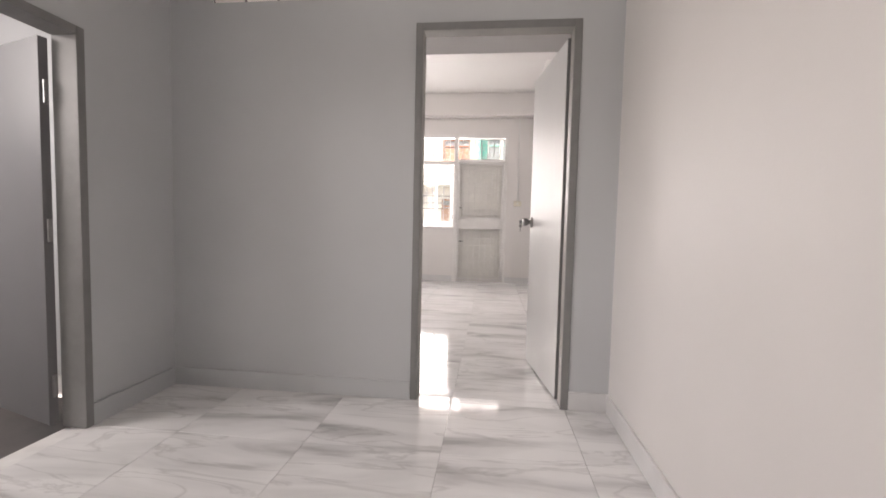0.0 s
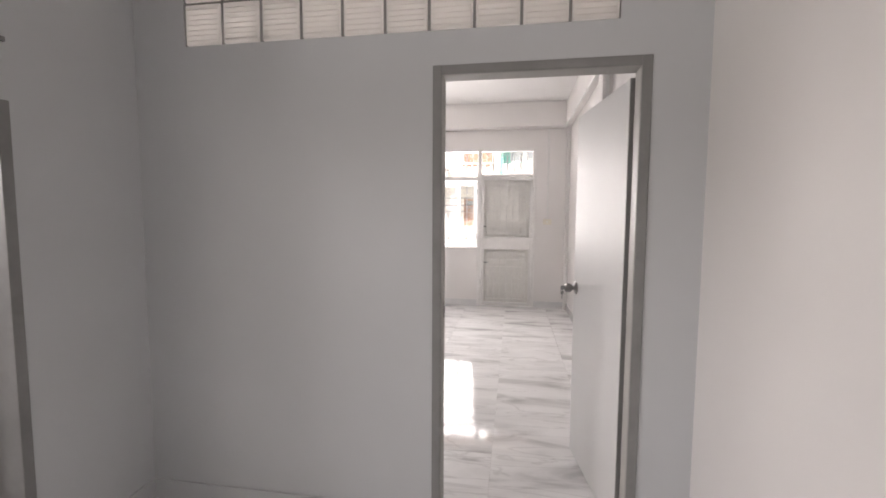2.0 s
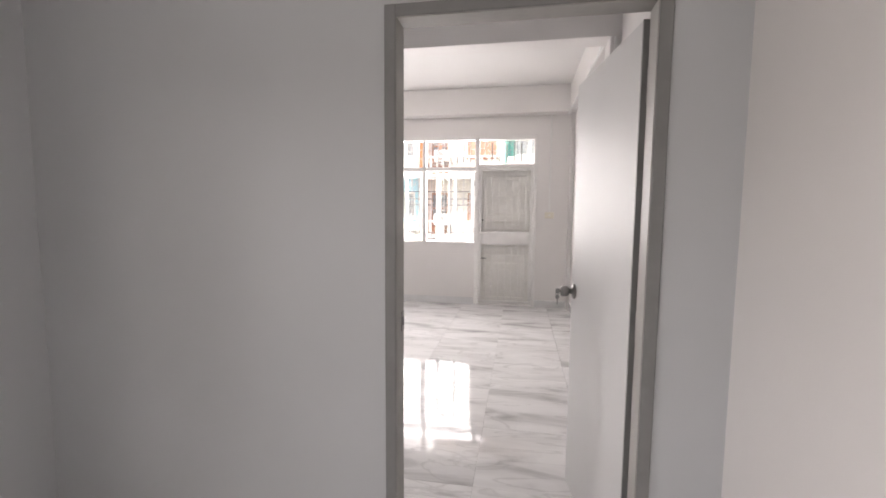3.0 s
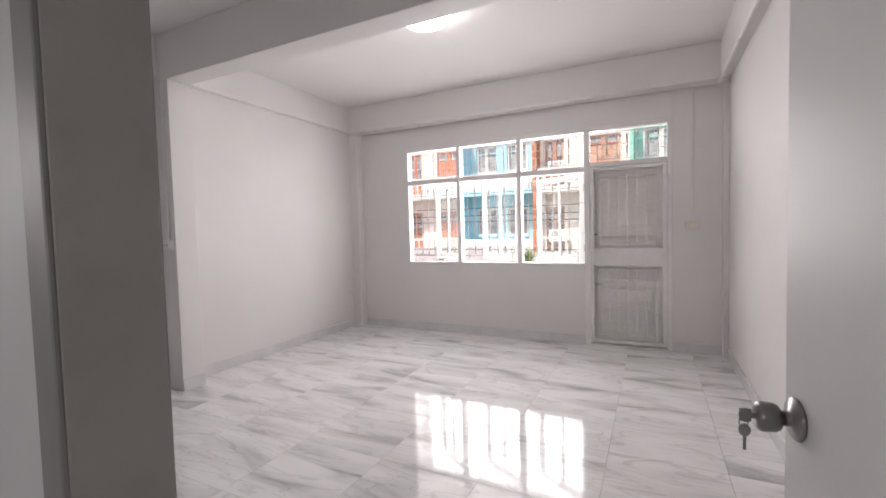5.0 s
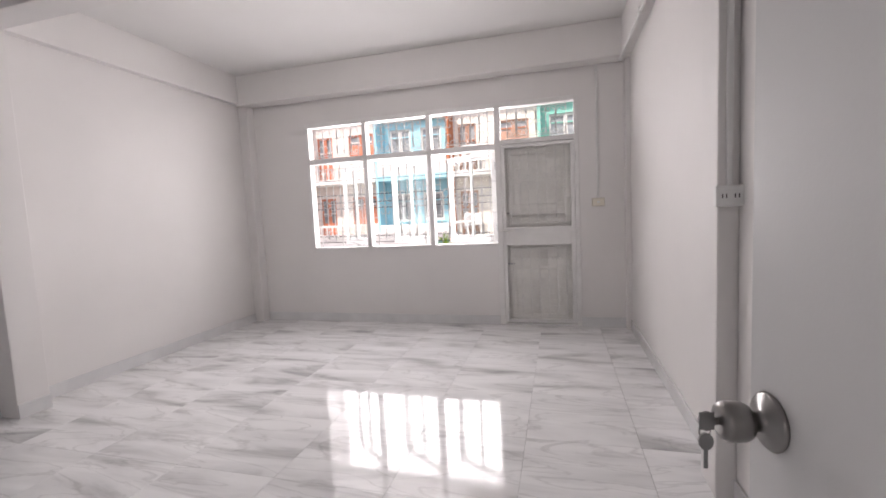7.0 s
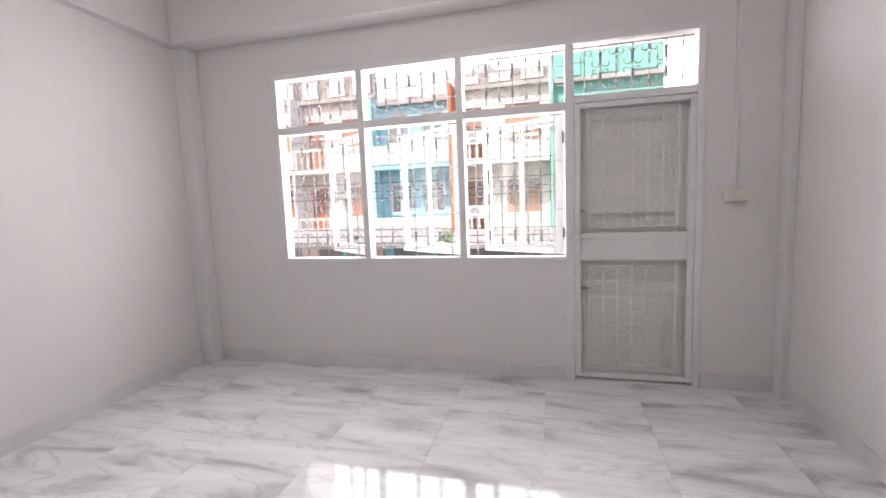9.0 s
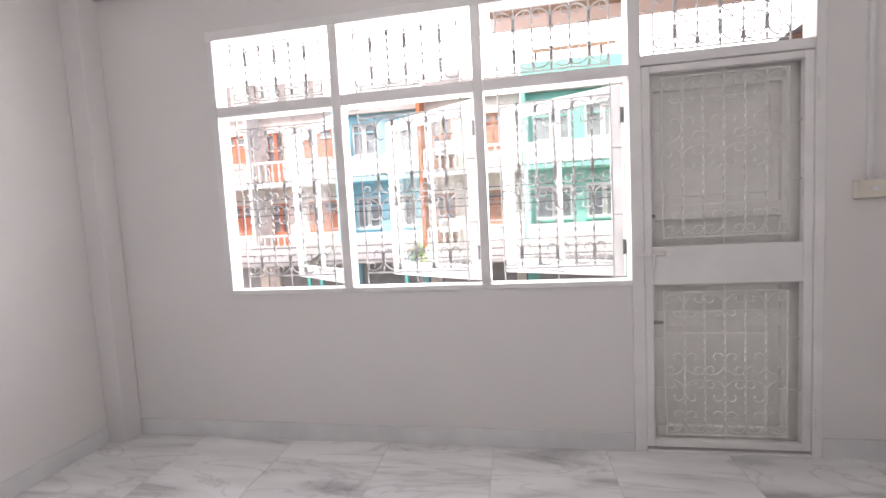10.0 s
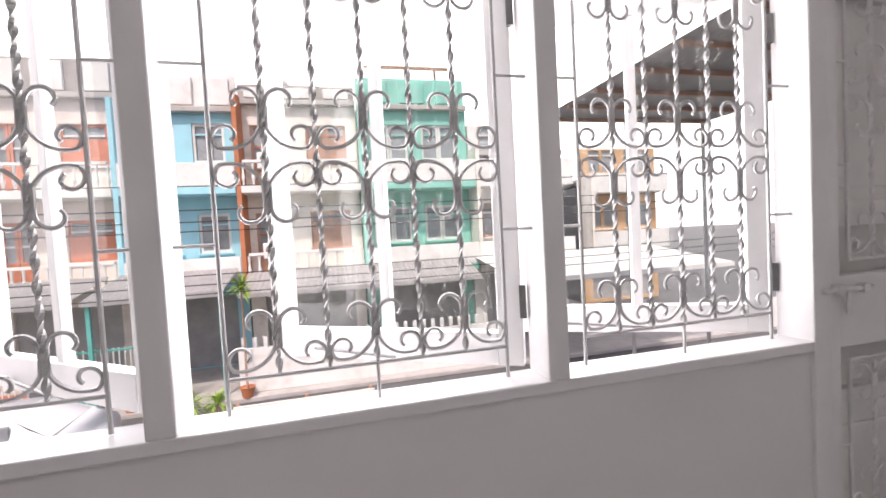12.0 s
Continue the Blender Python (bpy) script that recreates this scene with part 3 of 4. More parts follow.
for z0, z1, flip in ((1.125, 1.92, 1), (0.09, 0.845, -1)):
    part("grille_rail", rod(bmesh.new(), (ia, 0, z0), (ib, 0, z0), 0.005), IRON_W, gate)
    part("grille_rail", rod(bmesh.new(), (ia, 0, z1), (ib, 0, z1), 0.005), IRON_W, gate)
    for x in (ia, ib):
        part("grille_rod", rod(bmesh.new(), (x, 0, z0), (x, 0, z1), 0.005), IRON_W, gate)
    for k in range(1, 6):
        part("grille_bar", twisted(bmesh.new(), ia + ip * k, z0, z1, 0.005), IRON_W, gate)
    mid = (z0 + z1) / 2 + 0.07 * flip
    for k in (1, 3, 5):
        for s in (-1, 1):
            for z, up in ((z0, 1), (z1, -1), (mid, 1), (mid, -1)):
                part("scroll", lyre(ia + ip * k, z, ip, up, s, 0.0035), IRON_W, gate)
    for f in (0.33, 0.68):
        z = z0 + (z1 - z0) * f
        part("grille_tie", rod(bmesh.new(), (ib, 0, z), (gx1 - 0.042, 0, z), 0.004), IRON_W, gate)
        part("grille_tie", rod(bmesh.new(), (gx0 + 0.042, 0, z), (ia, 0, z), 0.004), IRON_W, gate)
    part("grille_tie", rod(bmesh.new(), ((ia + ib) / 2, 0, z1), ((ia + ib) / 2, 0, z1 + 0.03), 0.004), IRON_W, gate)
    part("grille_tie", rod(bmesh.new(), ((ia + ib) / 2, 0, z0 - 0.04), ((ia + ib) / 2, 0, z0), 0.004), IRON_W, gate)

bd = holder("door_3", "weathered white panelled wooden balcony door behind the gate", "door", (0, 0.062, 0), kind="structure")
L, R = gx0 + 0.002, gx1 - 0.002
part("stile", boxed((L, 0, 0.01), (L + 0.075, 0.036, 1.98), 0.003), OLD_WOOD, bd)
part("stile", boxed((R - 0.1, 0, 0.01), (R, 0.036, 1.98), 0.003), OLD_WOOD, bd)
for z0, z1 in ((0.01, 0.11), (0.655, 0.735), (0.86, 0.99), (1.215, 1.29), (1.87, 1.98)):
    part("rail", boxed((L + 0.075, 0.001, z0), (R - 0.1, 0.035, z1), 0.003), OLD_WOOD, bd)
for z0, z1 in ((0.11, 0.655), (0.735, 0.86), (0.99, 1.215), (1.29, 1.87)):
    p_ = part("panel", boxed((L + 0.075, 0.024, z0), (R - 0.1, 0.03, z1)), OLD_WOOD, bd)
    if z1 - z0 > 0.3:
        part("raised_field", boxed((L + 0.115, 0.016, z0 + 0.04), (R - 0.14, 0.025, z1 - 0.04), 0.006), OLD_WOOD, p_)
part("door_bolt", rod(bmesh.new(), (L + 0.03, -0.012, 0.68), (L + 0.11, -0.012, 0.68), 0.008), STEEL_DARK, bd, "dull steel bolt")
part("door_bolt", rod(bmesh.new(), (L + 0.02, -0.012, 1.24), (L + 0.07, -0.012, 1.24), 0.008), STEEL_DARK, bd, "dull steel bolt")
setting("threshold", boxed((0.03, -0.004, 0.0), (gx1, 0.12, 0.012), 0.002), WHITE, "white painted door threshold", "threshold")

# ---- electrics ----


def wall_box(name, at, rz, label, kind_):
    """A surface mounted box with a rocker or sockets, facing its local -y."""
    ob = holder(name, label, "switch" if kind_ == "switch" else "socket", at, rz=rz)
    w, h = (0.062, 0.042) if kind_ == "switch" else (0.05, 0.042)
    b0 = part("back_box", boxed((-w, -0.034, -h), (w, 0, h), 0.004), PLASTIC if kind_ == "switch" else PLASTIC_W, ob)
    plate = part("face_plate", boxed((-w + 0.004, -0.04, -h + 0.004), (w - 0.004, -0.034, h - 0.004), 0.002), PLASTIC if kind_ == "switch" else PLASTIC_W, ob)
    if kind_ == "switch":
        part("rocker", boxed((-0.014, -0.046, -0.01), (0.014, -0.04, 0.01), 0.002), PLASTIC_W, plate)
    else:
        for cx in (-0.022, 0.022):
            for sx in (-0.007, 0.007):
                part("slot", boxed((cx + sx - 0.002, -0.0408, -0.008), (cx + sx + 0.002, -0.0395, 0.008)), SLOT, plate)
    return ob


wall_box("light_switch", (1.018, 0.0, 1.318), 0, "cream surface switch on the wall beside the balcony door", "switch")
wall_box("wall_socket", (XL + 0.11, -2.765, 1.267), 0, "white surface socket on the column", "socket")
wall_box("wall_socket", (XR - 0.045, -2.765, 1.295), 0, "white surface socket on the column", "socket")


def conduit(x, y, z0, z1, label):
    ob = holder("cable_trunking", label, "cable trunking", (x, y, z0))
    part("base", boxed((-0.011, -0.012, 0), (0.011, 0, z1 - z0), 0.002), PLASTIC_W, ob)
    part("cover", boxed((-0.009, -0.015, 0), (0.009, -0.012, z1 - z0), 0.001), PLASTIC_W, ob)


conduit(XL + 0.11, -2.765, 1.309, 2.665, "slim white trunking down the column to the socket")
conduit(XR - 0.04, -2.765, 1.337, 2.665, "slim white trunking down the column to the socket")
conduit(1.018, 0.0, 1.36, 2.70, "slim white trunking down to the switch")
pipe = holder("wall_pipe", "white plastic conduit along the side wall under the beam", "pipe")
part("tube", rod(bmesh.new(), (XR - 0.09, -2.565, 2.685), (XR - 0.09, -0.1, 2.685), 0.012, 10), PLASTIC_W, pipe)
part("elbow", lathe([(0.016, -0.02), (0.018, 0.0), (0.016, 0.02)], 10, 'y'), PLASTIC_W, pipe).location = (XR - 0.09, -0.13, 2.685)
for y in (-2.0, -1.2, -0.4):
    part("clip", boxed((XR - 0.105, y - 0.01, 2.668), (XR - 0.075, y + 0.01, 2.71), 0.002), PLASTIC_W, pipe)

cl = holder("ceiling_lamp", "round white ceiling lamp, lit", "ceiling lamp", (-0.93, -2.02, ROOF))
part("base_plate", lathe([(0.02, 0.0), (0.215, 0.0), (0.22, -0.012), (0.215, -0.025), (0.02, -0.025)], 40), WHITE, cl)
part("diffuser", lathe([(0.205, -0.024), (0.208, -0.04), (0.195, -0.07), (0.165, -0.092), (0.11, -0.106), (0.02, -0.112)], 40), LAMP_GLOW, cl, "glowing opal plastic dome", True)

# ---- the street ----
GZ = -3.3
setting("ground", boxed((-400, 0.4, GZ - 0.5), (400, 1200, GZ)), ASPHALT, "grey asphalt street and land beyond", "ground")
setting("pavement", boxed((-40, 12.2, GZ), (40, 17, GZ + 0.14), 0.02), CONCRETE, "pale concrete pavement before the houses", "pavement")
setting("pavement_near", boxed((-40, 0.4, GZ), (40, 2.0, GZ + 0.12), 0.02), CONCRETE, "pale concrete pavement below the window", "pavement")
setting("own_front", boxed((-12, 0.12, GZ), (12, 0.2, -0.02)), PALE, "white rendered front below the window", "wall")


def balustrade(parent, x0, x1, y, z, mat):
    part("balcony_rail", boxed((x0, y - 0.06, z + 0.78), (x1, y + 0.06, z + 0.88), 0.01), mat, parent)
    n = int((x1 - x0) / 0.3)
    for i in range(n + 1):
        o = part("baluster", lathe([(0.05, 0), (0.03, 0.1), (0.065, 0.28), (0.03, 0.5), (0.05, 0.78)], 8), mat, parent)
        o.location = (x0 + (x1 - x0) * i / n, y, z)


def house(x0, x1, wall, trim, shutter, top, style, label, y=16.0, crown=None, rise=0.0):
    """A three-storey shophouse: pierced front, slabs, windows with leaves, balconies, parapet."""
    ob = holder("shophouse", label, "house", ((x0 + x1) / 2, y, GZ), "row of shophouses")
    w = (x1 - x0) / 2 - 0.03
    floors = [3.3, 6.5]
    holes = [(-w + 0.5, w - 0.4, 0.15, 2.7)]
    for f in floors:
        if style == "door":
            holes += [(-w + 0.35, -w + 1.25, f + 0.1, f + 2.3), (0.2, w - 0.4, f + 0.9, f + 2.3)]
        else:
            holes += [(-w + 0.45, -0.25, f + 0.95, f + 2.35), (0.3, w - 0.45, f + 0.95, f + 2.35)]
    part("wall", pierced('x', -w, w, 0, top, 0, 0.25, holes), wall, ob)
    # solid near-black body, the rooms' shade given as colour
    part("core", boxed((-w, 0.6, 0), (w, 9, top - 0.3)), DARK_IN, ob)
    part("party_wall", boxed((-w - 0.03, -1.0, 2.9), (-w + 0.12, 0, top + 0.2), 0.01), trim, ob)
    part("roof", boxed((-w, -0.25, top), (w, 9, top + 0.18), 0.02), CONCRETE, ob)
    if crown:
        part("parapet", boxed((-w, 0.1, top + 0.18), (w, 0.28, top + 0.18 + rise), 0.02), crown, ob, "stained parapet wall")
        for k in range(3):
            c = -w + (2 * k + 1) * w / 3
            part("parapet_block", boxed((c - w / 4.5, -0.02, top + 0.3), (c + w / 4.5, 0.1, top + 0.06 + rise), 0.02), PALE if crown is WORN else crown, ob)
    part("shutter_door", boxed((-w + 0.5, 0.15, 0.15), (w - 0.4, 0.2, 2.7)), SLATE, ob)
    for f in floors:
        part("balcony_slab", boxed((-w + 0.12, -1.0, f - 0.25), (w, 0, f), 0.015), PALE if style != "blue" else wall, ob)
        if style in ("door", "balcony"):
            balustrade(ob, -w + 0.2, w - 0.08, -0.92, f, PALE)
        else:
            part("balcony_front", boxed((-w + 0.12, -1.0, f), (w, -0.9, f + 0.8), 0.015), PALE, ob)
    for a, b2, c, d in holes[1:]:
        win_ = part("window", boxed((a, 0.14, c), (b2, 0.17, d)), WINDOW_DARK, ob)
        part("window_sill", boxed((a - 0.06, -0.08, c - 0.08), (b2 + 0.06, 0.0, c - 0.005), 0.006), trim, ob)
        half = (b2 - a) / 2
        for i in range(2):
            e0, e1 = a + half * i, a + half * (i + 1)
            part("window_leaf", pierced('x', e0 + 0.01, e1 - 0.01, c, d, 0.06, 0.11, [(e0 + 0.09, e1 - 0.09, c + (0.1 if style != "door" else 0.9), d - 0.1)]), shutter, win_)
        part("crossbar", boxed((a, 0.07, (c + d) / 2 + 0.28), (b2, 0.12, (c + d) / 2 + 0.34)), trim, win_)
    return ob


house(-20.3, -16.2, CREAM, PALE, BROWN, 9.6, "balcony", "cream rendered shophouse with brown shutters", crown=WORN, rise=1.1)
house(-16.2, -12.1, PEACH, PALE, RED, 9.7, "door", "peach rendered shophouse with orange red shutters", crown=WORN, rise=1.2)
house(-12.1, -8.05, PEACH, PALE, RED, 9.6, "door", "peach rendered shophouse with red door leaves and balustrades", crown=WORN, rise=1.2)
house(-8.05, -4.4, BLUE, BLUE, PALE, 9.2, "blue", "sky blue rendered shophouse with white balcony fronts", crown=PALE, rise=1.2)
house(-4.4, -0.2, CREAM, TERRA, BROWN, 9.5, "door", "cream rendered shophouse with brown shutters and terracotta edge", crown=WORN, rise=0.6)
house(-0.2, 4.2, GREEN, GREEN, PALE, 9.4, "blue", "sea green rendered shophouse with white balcony fronts", crown=GREEN, rise=1.1)
house(4.2, 8.4, PALE, CREAM, BROWN, 7.6, "window", "white rendered shophouse with brown window leaves")
house(12.5, 17.5, TAN, CREAM, TAN, 7.0, "window", "tan rendered house with slatted shutters", 21.0)
house(-25.5, -20.3, CREAM, PALE, RED, 9.4, "door", "cream rendered shophouse with red shutters")

# rooftop things
for z in (GZ + 3.95, GZ + 7.15):
    ac = holder("air_conditioner", "white outdoor air conditioner on the front", "air conditioner", (-3.35, 15.55, z))
    body = part("casing", boxed((-0.4, -0.15, 0), (0.4, 0.15, 0.55), 0.02), PLASTIC_W, ac)
    part("fan_guard", rod(bmesh.new(), (-0.1, -0.15, 0.28), (-0.1, -0.17, 0.28), 0.22, 20), SLATE, body)
    part("bracket", boxed((-0.42, -0.1, -0.06), (0.42, 0.45, 0.0)), STEEL_DARK, ac)


def corrugated(x0, x1, y0, y1, z0, z1, mat, name, label, category, step=0.16):
    """A sheet roof with ridges, falling from z1 at y1 to z0 at y0."""
    ob = holder(name, label, category)
    bm = bmesh.new()
    n = int((x1 - x0) / step) * 2
    rows = []
    for i in range(n + 1):
        x = x0 + (x1 - x0) * i / n
        dz = 0.03 if i % 2 else 0.0
        rows.append([bm.verts.new((x, y0, z0 + dz)), bm.verts.new((x, y1, z1 + dz)), bm.verts.new((x, y1, z1 + dz - 0.015)), bm.verts.new((x, y0, z0 + dz - 0.015))])
    for a, b2 in zip(rows, rows[1:]):
        for k in range(4):
            bm.faces.new((a[k], a[(k + 1) % 4], b2[(k + 1) % 4], b2[k]))
    part("sheet", bm, mat, ob)
    part("fascia", boxed((x0, y0 - 0.03, z0 - 0.14), (x1, y0, z0 + 0.0)), mat, ob)
    return ob


for x0, x1 in ((-12.0, -8.3), (-8.0, -4.5)):
    cp = corrugated(x0, x1, 12.6, 14.9, GZ + 3.2, GZ + 3.7, SLATE, "carport_roof", "grey corrugated carport roof before the house", "roof")
    for x in (x0 + 0.1, x1 - 0.1):
        part("post", boxed((x - 0.05, 12.7, GZ + 0.14), (x + 0.05, 12.8, GZ + 3.12)), TEAL, cp)


def gate_fence(x0, x1, y, h, mat, label):
    ob = holder("street_gate", label, "gate", (x0, y, GZ + 0.14))
    part("rail", boxed((0, -0.02, 0.15), (x1 - x0, 0.02, 0.2)), mat, ob)
    part("rail", boxed((0, -0.02, h - 0.1), (x1 - x0, 0.02, h - 0.05)), mat, ob)
    part("lower_panel", boxed((0, -0.01, 0.2), (x1 - x0, 0.01, 0.7)), mat, ob)
    n = int((x1 - x0) / 0.14)
    for i in range(n + 1):
        part("gate_bar", rod(bmesh.new(), ((x1 - x0) * i / n, 0, 0.0), ((x1 - x0) * i / n, 0, h), 0.018, 6), PALE, ob)
    return ob


gate_fence(-8.6, -5.6, 12.9, 1.7, TEAL, "teal and white barred street gate")
gate_fence(-12.6, -9.5, 12.9, 1.5, RED, "red and white barred street gate")


def plant(at, size, label, pot=True, trunk=0.0):
    """Long narrow leaves bursting from a short stem."""
    ob = holder("potted_plant", label, "plant", at)
    z = 0.0
    if pot:
        part("pot", lathe([(0.14, 0), (0.2, 0.28), (0.22, 0.3), (0.18, 0.3), (0.17, 0.26)], 14), TERRA, ob)
        z = 0.26
    part("stem", rod(bmesh.new(), (0, 0, z), (0.02, 0, z + trunk + size * 0.6), 0.035, 8, 0.02), BROWN, ob)
    bm = bmesh.new()
    rnd = random.Random(int(at[0] * 100))
    for i in range(90):
        a, lift = rnd.uniform(0, 2 * math.pi), rnd.uniform(-0.3, 1.3)
        ln, w = size * rnd.uniform(0.45, 0.75), 0.028 * size
        d = Vector((math.cos(a) * math.cos(lift), math.sin(a) * math.cos(lift), math.sin(lift)))
        sd = Vector((-math.sin(a), math.cos(a), 0)) * w
        o = Vector((0.02, 0, z + trunk + size * rnd.uniform(0.45, 0.62)))
        p1, p2 = o + d * ln * 0.5, o + d * ln - Vector((0, 0, ln * 0.25))
        vs = [bm.verts.new(v) for v in (o, p1 - sd, p2, p1 + sd)]
        bm.faces.new(vs)
    part("leaves", bm, LEAVES, ob)
    return ob


plant((-3.95, 12.3, GZ + 0.14), 1.0, "tall bare-stemmed plant with a spiky green crown", trunk=2.3)
plant((-6.9, 12.4, GZ + 0.14), 0.9, "low yellow green plant in a terracotta pot")
plant((-6.1, 12.4, GZ + 0.14), 0.8, "low yellow green plant in a terracotta pot")
plant((-11.2, 12.4, GZ + 0.14), 1.1, "bushy green plant in a terracotta pot")
plant((-12.2, 12.4, GZ + 0.14), 1.2, "bushy green plant in a terracotta pot")

plant((-4.9, 10.4, GZ), 0.9, "bushy yellow green plant in a terracotta pot")
plant((-4.3, 10.55, GZ), 0.75, "bushy yellow green plant in a terracotta pot")
pw = holder("kerb_wall", "low weathered plank barrier along the street", "barrier", (-3.9, 10.3, GZ))
for k in range(3):
    part("plank", boxed((0, 0, 0.02 + 0.2 * k), (3.4, 0.06, 0.19 + 0.2 * k), 0.01), CREAM, pw)
for x in (0.1, 1.7, 3.3):
    part("stake", boxed((x - 0.04, 0.06, 0), (x + 0.04, 0.14, 0.66), 0.006), BROWN, pw)

# low white yard wall and roofs to the right
yw = holder("yard_wall", "white rendered yard wall with slim upstands", "wall", (-4.2, 12.6, GZ + 0.14))
part("wall", boxed((0, 0, 0), (8.0, 0.18, 1.3), 0.02), PALE, yw)
for i in range(26):
    part("upstand", boxed((0.1 + 0.3 * i, 0.05, 1.3), (0.22 + 0.3 * i, 0.13, 1.62), 0.01), PALE, yw)
corrugated(-4.2, 3.6, 13.2, 14.9, GZ + 3.0, GZ + 3.5, SLATE, "carport_roof", "grey corrugated carport roof before the house", "roof")
corrugated(4.0, 12.0, 11.0, 15.0, GZ + 3.0, GZ + 3.5, PALE, "carport_roof", "white sheet roof over the yard", "roof")
nr = corrugated(3.6, 8.4, 3.0, 8.6, 3.8, 3.8, SLATE, "neighbour_roof", "grey brown corrugated awning over the neighbouring yard", "roof")
for x, y in ((3.8, 8.4), (8.2, 8.4), (8.2, 3.2), (5.9, 8.4)):
    part("post", rod(bmesh.new(), (x, y, GZ), (x, y, 3.79), 0.05, 10), SLATE, nr)
for k in range(6):
    part("purlin", boxed((3.65, 3.2 + k * 1.02, 3.7), (8.35, 3.26 + k * 1.02, 3.785)), BROWN, nr)
rc = corrugated(0.3, 3.6, 16.2, 18.6, 7.9, 8.7, SOFFIT, "roof_canopy", "brown corrugated canopy on the roof of the green house", "roof")
for x in (0.5, 3.1):
    part("post", boxed((x - 0.05, 16.4, 6.27), (x + 0.05, 16.5, 7.95)), SOFFIT, rc)
tank = holder("water_tank", "grey water tank on the roof across the street", "water tank", (-3.2, 17.2, GZ + 9.68))
part("barrel", lathe([(0.5, 0.0), (0.55, 0.1), (0.55, 1.0), (0.4, 1.2), (0.12, 1.25)], 20), SLATE, tank, "", True)
for x0, x1, z in ((-11.6, -8.8, GZ + 9.78), (-4.1, -1.7, GZ + 9.68)):
    sh = holder("rooftop_shed", "low brown rooftop shed with a sheet roof", "shed", (x0, 17.0, z))
    part("wall", boxed((0, 0, 0), (x1 - x0, 2.5, 0.75), 0.02), BROWN, sh)
    part("roof", boxed((-0.2, -0.3, 0.75), (x1 - x0 + 0.2, 2.7, 0.83), 0.01), SLATE, sh)

# awning over the right of the window
aw = holder("awning", "pinkish awning with brown plank underside above the window", "awning")
part("sheet", boxed((-0.75, 0.12, 2.86), (2.6, 1.25, 2.9), 0.01), SOFFIT_P, aw)
for i in range(8):
    part("plank", boxed((-0.75, 0.14 + i * 0.138, 2.835), (2.6, 0.265 + i * 0.138, 2.857), 0.004), SOFFIT, aw)
part("fascia", boxed((-0.75, 1.25, 2.74), (2.6, 1.28, 2.9), 0.006), SOFFIT_P, aw)


def car(x, y, rz, label):
    ob = holder("parked_car", label, "car", (x, y, GZ), rz=rz)
    prof = [(-2.1, 0.35), (-2.1, 0.85), (-1.9, 1.0), (-1.2, 1.05), (-0.6, 1.45), (0.9, 1.45), (1.6, 1.0), (2.1, 0.85), (2.15, 0.35)]
    bm = bmesh.new()
    sides = [[bm.verts.new((px, s * (0.85 if pz < 1.1 else 0.68), pz)) for px, pz in prof] for s in (-1, 1)]
    for k in range(len(prof)):
        j = (k + 1) % len(prof)
        bm.faces.new((sides[0][k], sides[0][j], sides[1][j], sides[1][k]))
    bm.faces.new(sides[0])
    bm.faces.new(sides[1])
    bmesh.ops.bevel(bm, geom=bm.edges[:], offset=0.05, segments=2, affect='EDGES')
    part("body", bm, CARPAINT, ob, "", True)
    for s in (-1, 1):
        part("side_window", boxed((-0.75, s * 0.78 - 0.03, 1.08), (1.0, s * 0.78 + 0.03, 1.36), 0.02), WINDOW_DARK, ob)
        for px in (-1.35, 1.35):
            t_ = part("wheel", rod(bmesh.new(), (px, s * 0.72, 0.32), (px, s * 0.9, 0.32), 0.32, 20), RUBBER, ob)
            part("rim", rod(bmesh.new(), (px, s * 0.9, 0.32), (px, s * 0.915, 0.32), 0.2, 16), CHROME, t_)
    return ob


car(-8.4, 9.6, 0, "white car parked along the street")

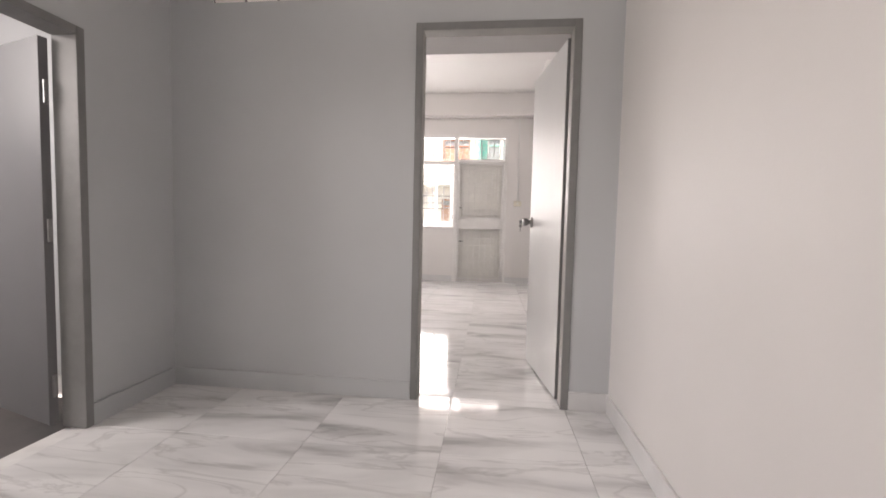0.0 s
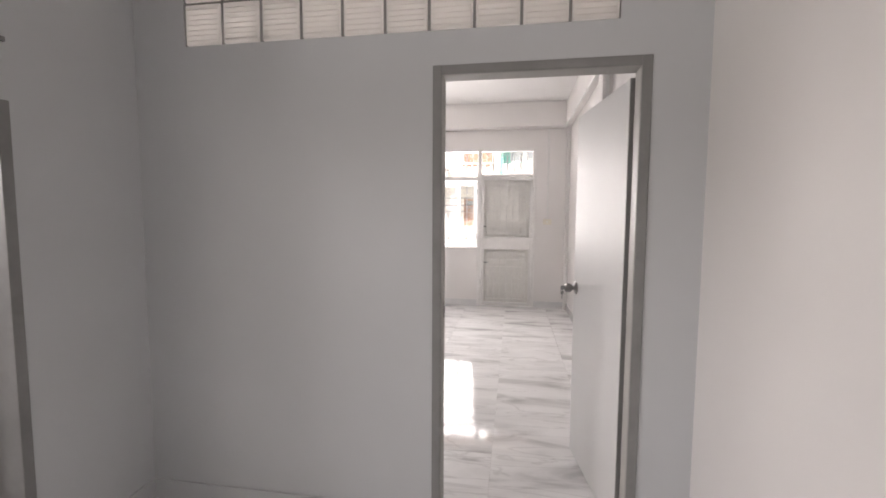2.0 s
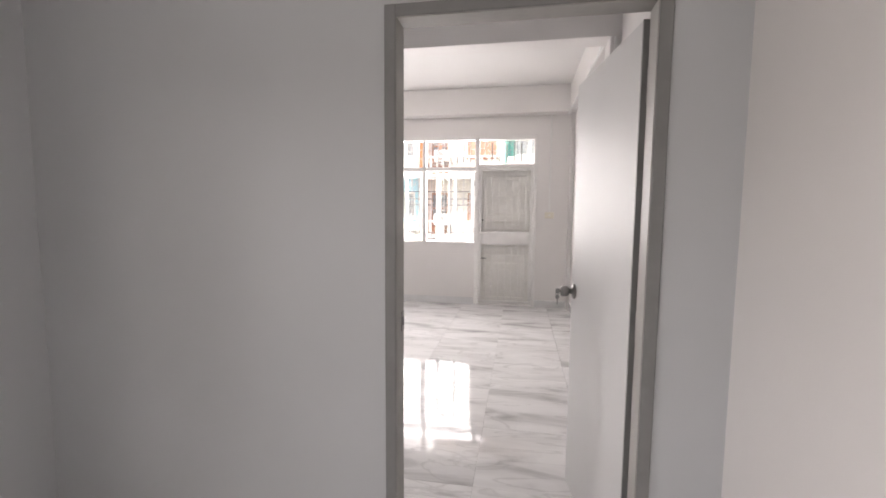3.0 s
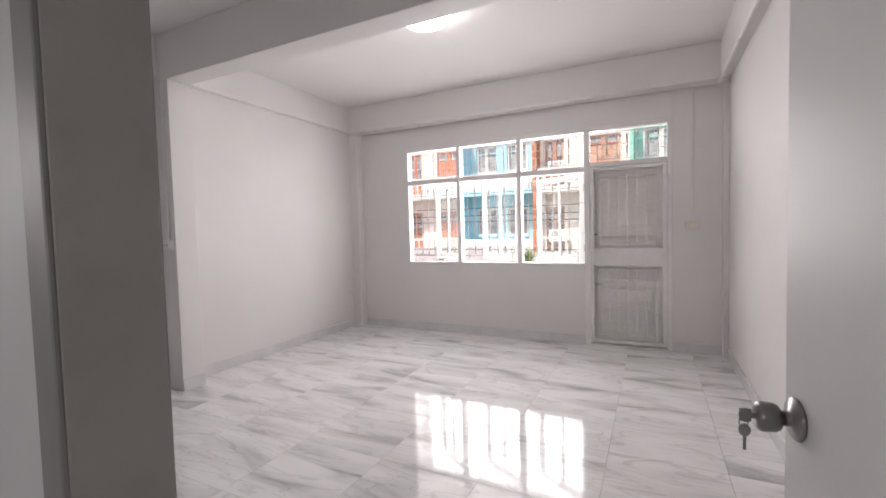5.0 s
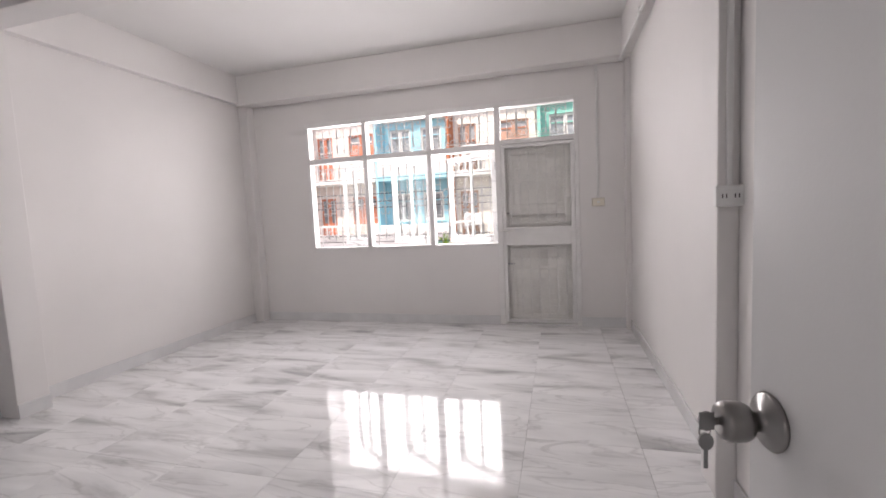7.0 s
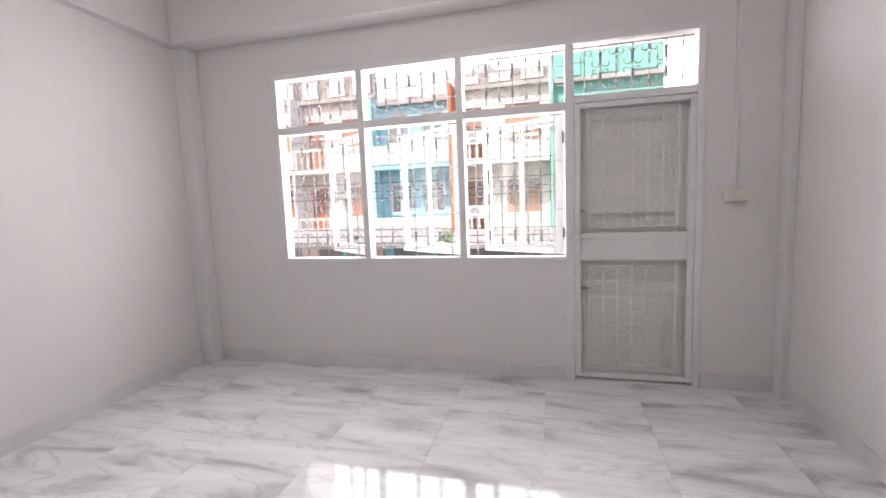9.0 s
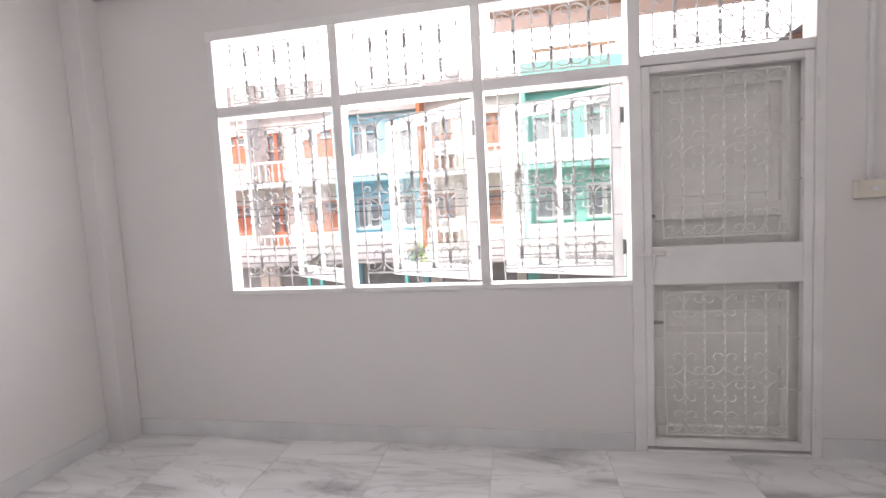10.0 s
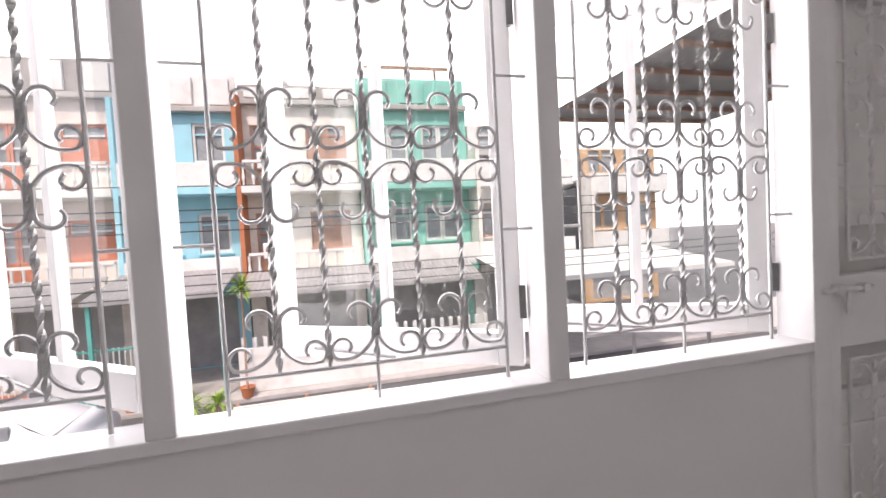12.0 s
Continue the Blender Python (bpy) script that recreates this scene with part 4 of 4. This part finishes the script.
# street cables
for z, y, x0, x1 in ((2.3, 11.4, -30, 30), (2.0, 11.5, -30, 30), (1.75, 11.4, -30, 30), (0.6, 11.6, -30, 30), (0.35, 11.5, -30, 30), (0.1, 11.55, -30, 30), (2.9, 11.3, -30, 30)):
    ob = holder("street_cable", "thin black cable sagging along the street", "cable", group="street cables")
    sag = [(x0 + (x1 - x0) * i / 24, y, z - 0.5 * (1 - (2 * i / 24 - 1) ** 2) + 0.35) for i in range(25)]
    part("wire", tube(bmesh.new(), sag, 0.014), CABLE, ob)
for x in (-30, 30):
    pole = holder("utility_pole", "concrete utility pole carrying the street cables", "pole", (x, 11.45, GZ))
    part("shaft", rod(bmesh.new(), (0, 0, 0), (0, 0, 8), 0.16, 12, 0.11), CONCRETE, pole)
    part("crossarm", boxed((-0.06, -0.6, 6.1), (0.06, 0.6, 6.25)), CONCRETE, pole)

# hazy sky far behind the houses
bm = bmesh.new()
for i in range(24):
    a0, a1 = radians(-80 + 160 * i / 24), radians(-80 + 160 * (i + 1) / 24)
    q = [bm.verts.new((300 * math.sin(a), 300 * math.cos(a), z)) for a, z in ((a0, GZ), (a1, GZ), (a1, 260), (a0, 260))]
    bm.faces.new(q)
setting("backdrop", bm, SKY_GLOW, "hazy white sky beyond the roofs", "sky")

# ---- floor tiles ----
TILE, GAP = 0.6, 0.0015
tile_mesh = {}


def lay_tile(x0, x1, y0, y1):
    w, d = round(x1 - x0, 4), round(y1 - y0, 4)
    if (w, d) not in tile_mesh:
        bm = bmesh.new()
        t = boxed((0, 0, -0.008), (w, d, 0.0), 0.0008)
        me = bpy.data.meshes.new("tile")
        bmesh.ops.recalc_face_normals(t, faces=t.faces[:])
        t.to_mesh(me)
        t.free()
        bm.free()
        me.materials.append(MARBLE)
        tile_mesh[(w, d)] = me
    ob = new("tile", tile_mesh[(w, d)])
    ob.location = (x0, y0, 0)
    ob.parent = floor


def lay(xa, xb, ya, yb, ox, oy):
    i0, i1 = math.floor((xa - ox) / TILE), math.ceil((xb - ox) / TILE)
    j0, j1 = math.floor((ya - oy) / TILE), math.ceil((yb - oy) / TILE)
    for i in range(i0, i1):
        for j in range(j0, j1):
            x0, x1 = max(xa, ox + i * TILE) + GAP / 2, min(xb, ox + (i + 1) * TILE) - GAP / 2
            y0, y1 = max(ya, oy + j * TILE) + GAP / 2, min(yb, oy + (j + 1) * TILE) - GAP / 2
            if x1 - x0 > 0.02 and y1 - y0 > 0.02:
                lay_tile(x0, x1, y0, y1)


lay(XL, XR, PB, 0.0, XL, 0.0)
lay(0.221, 0.992, PF, PB, XL, 0.0)
lay(HL, HR, HB, PF, XL, 0.0)
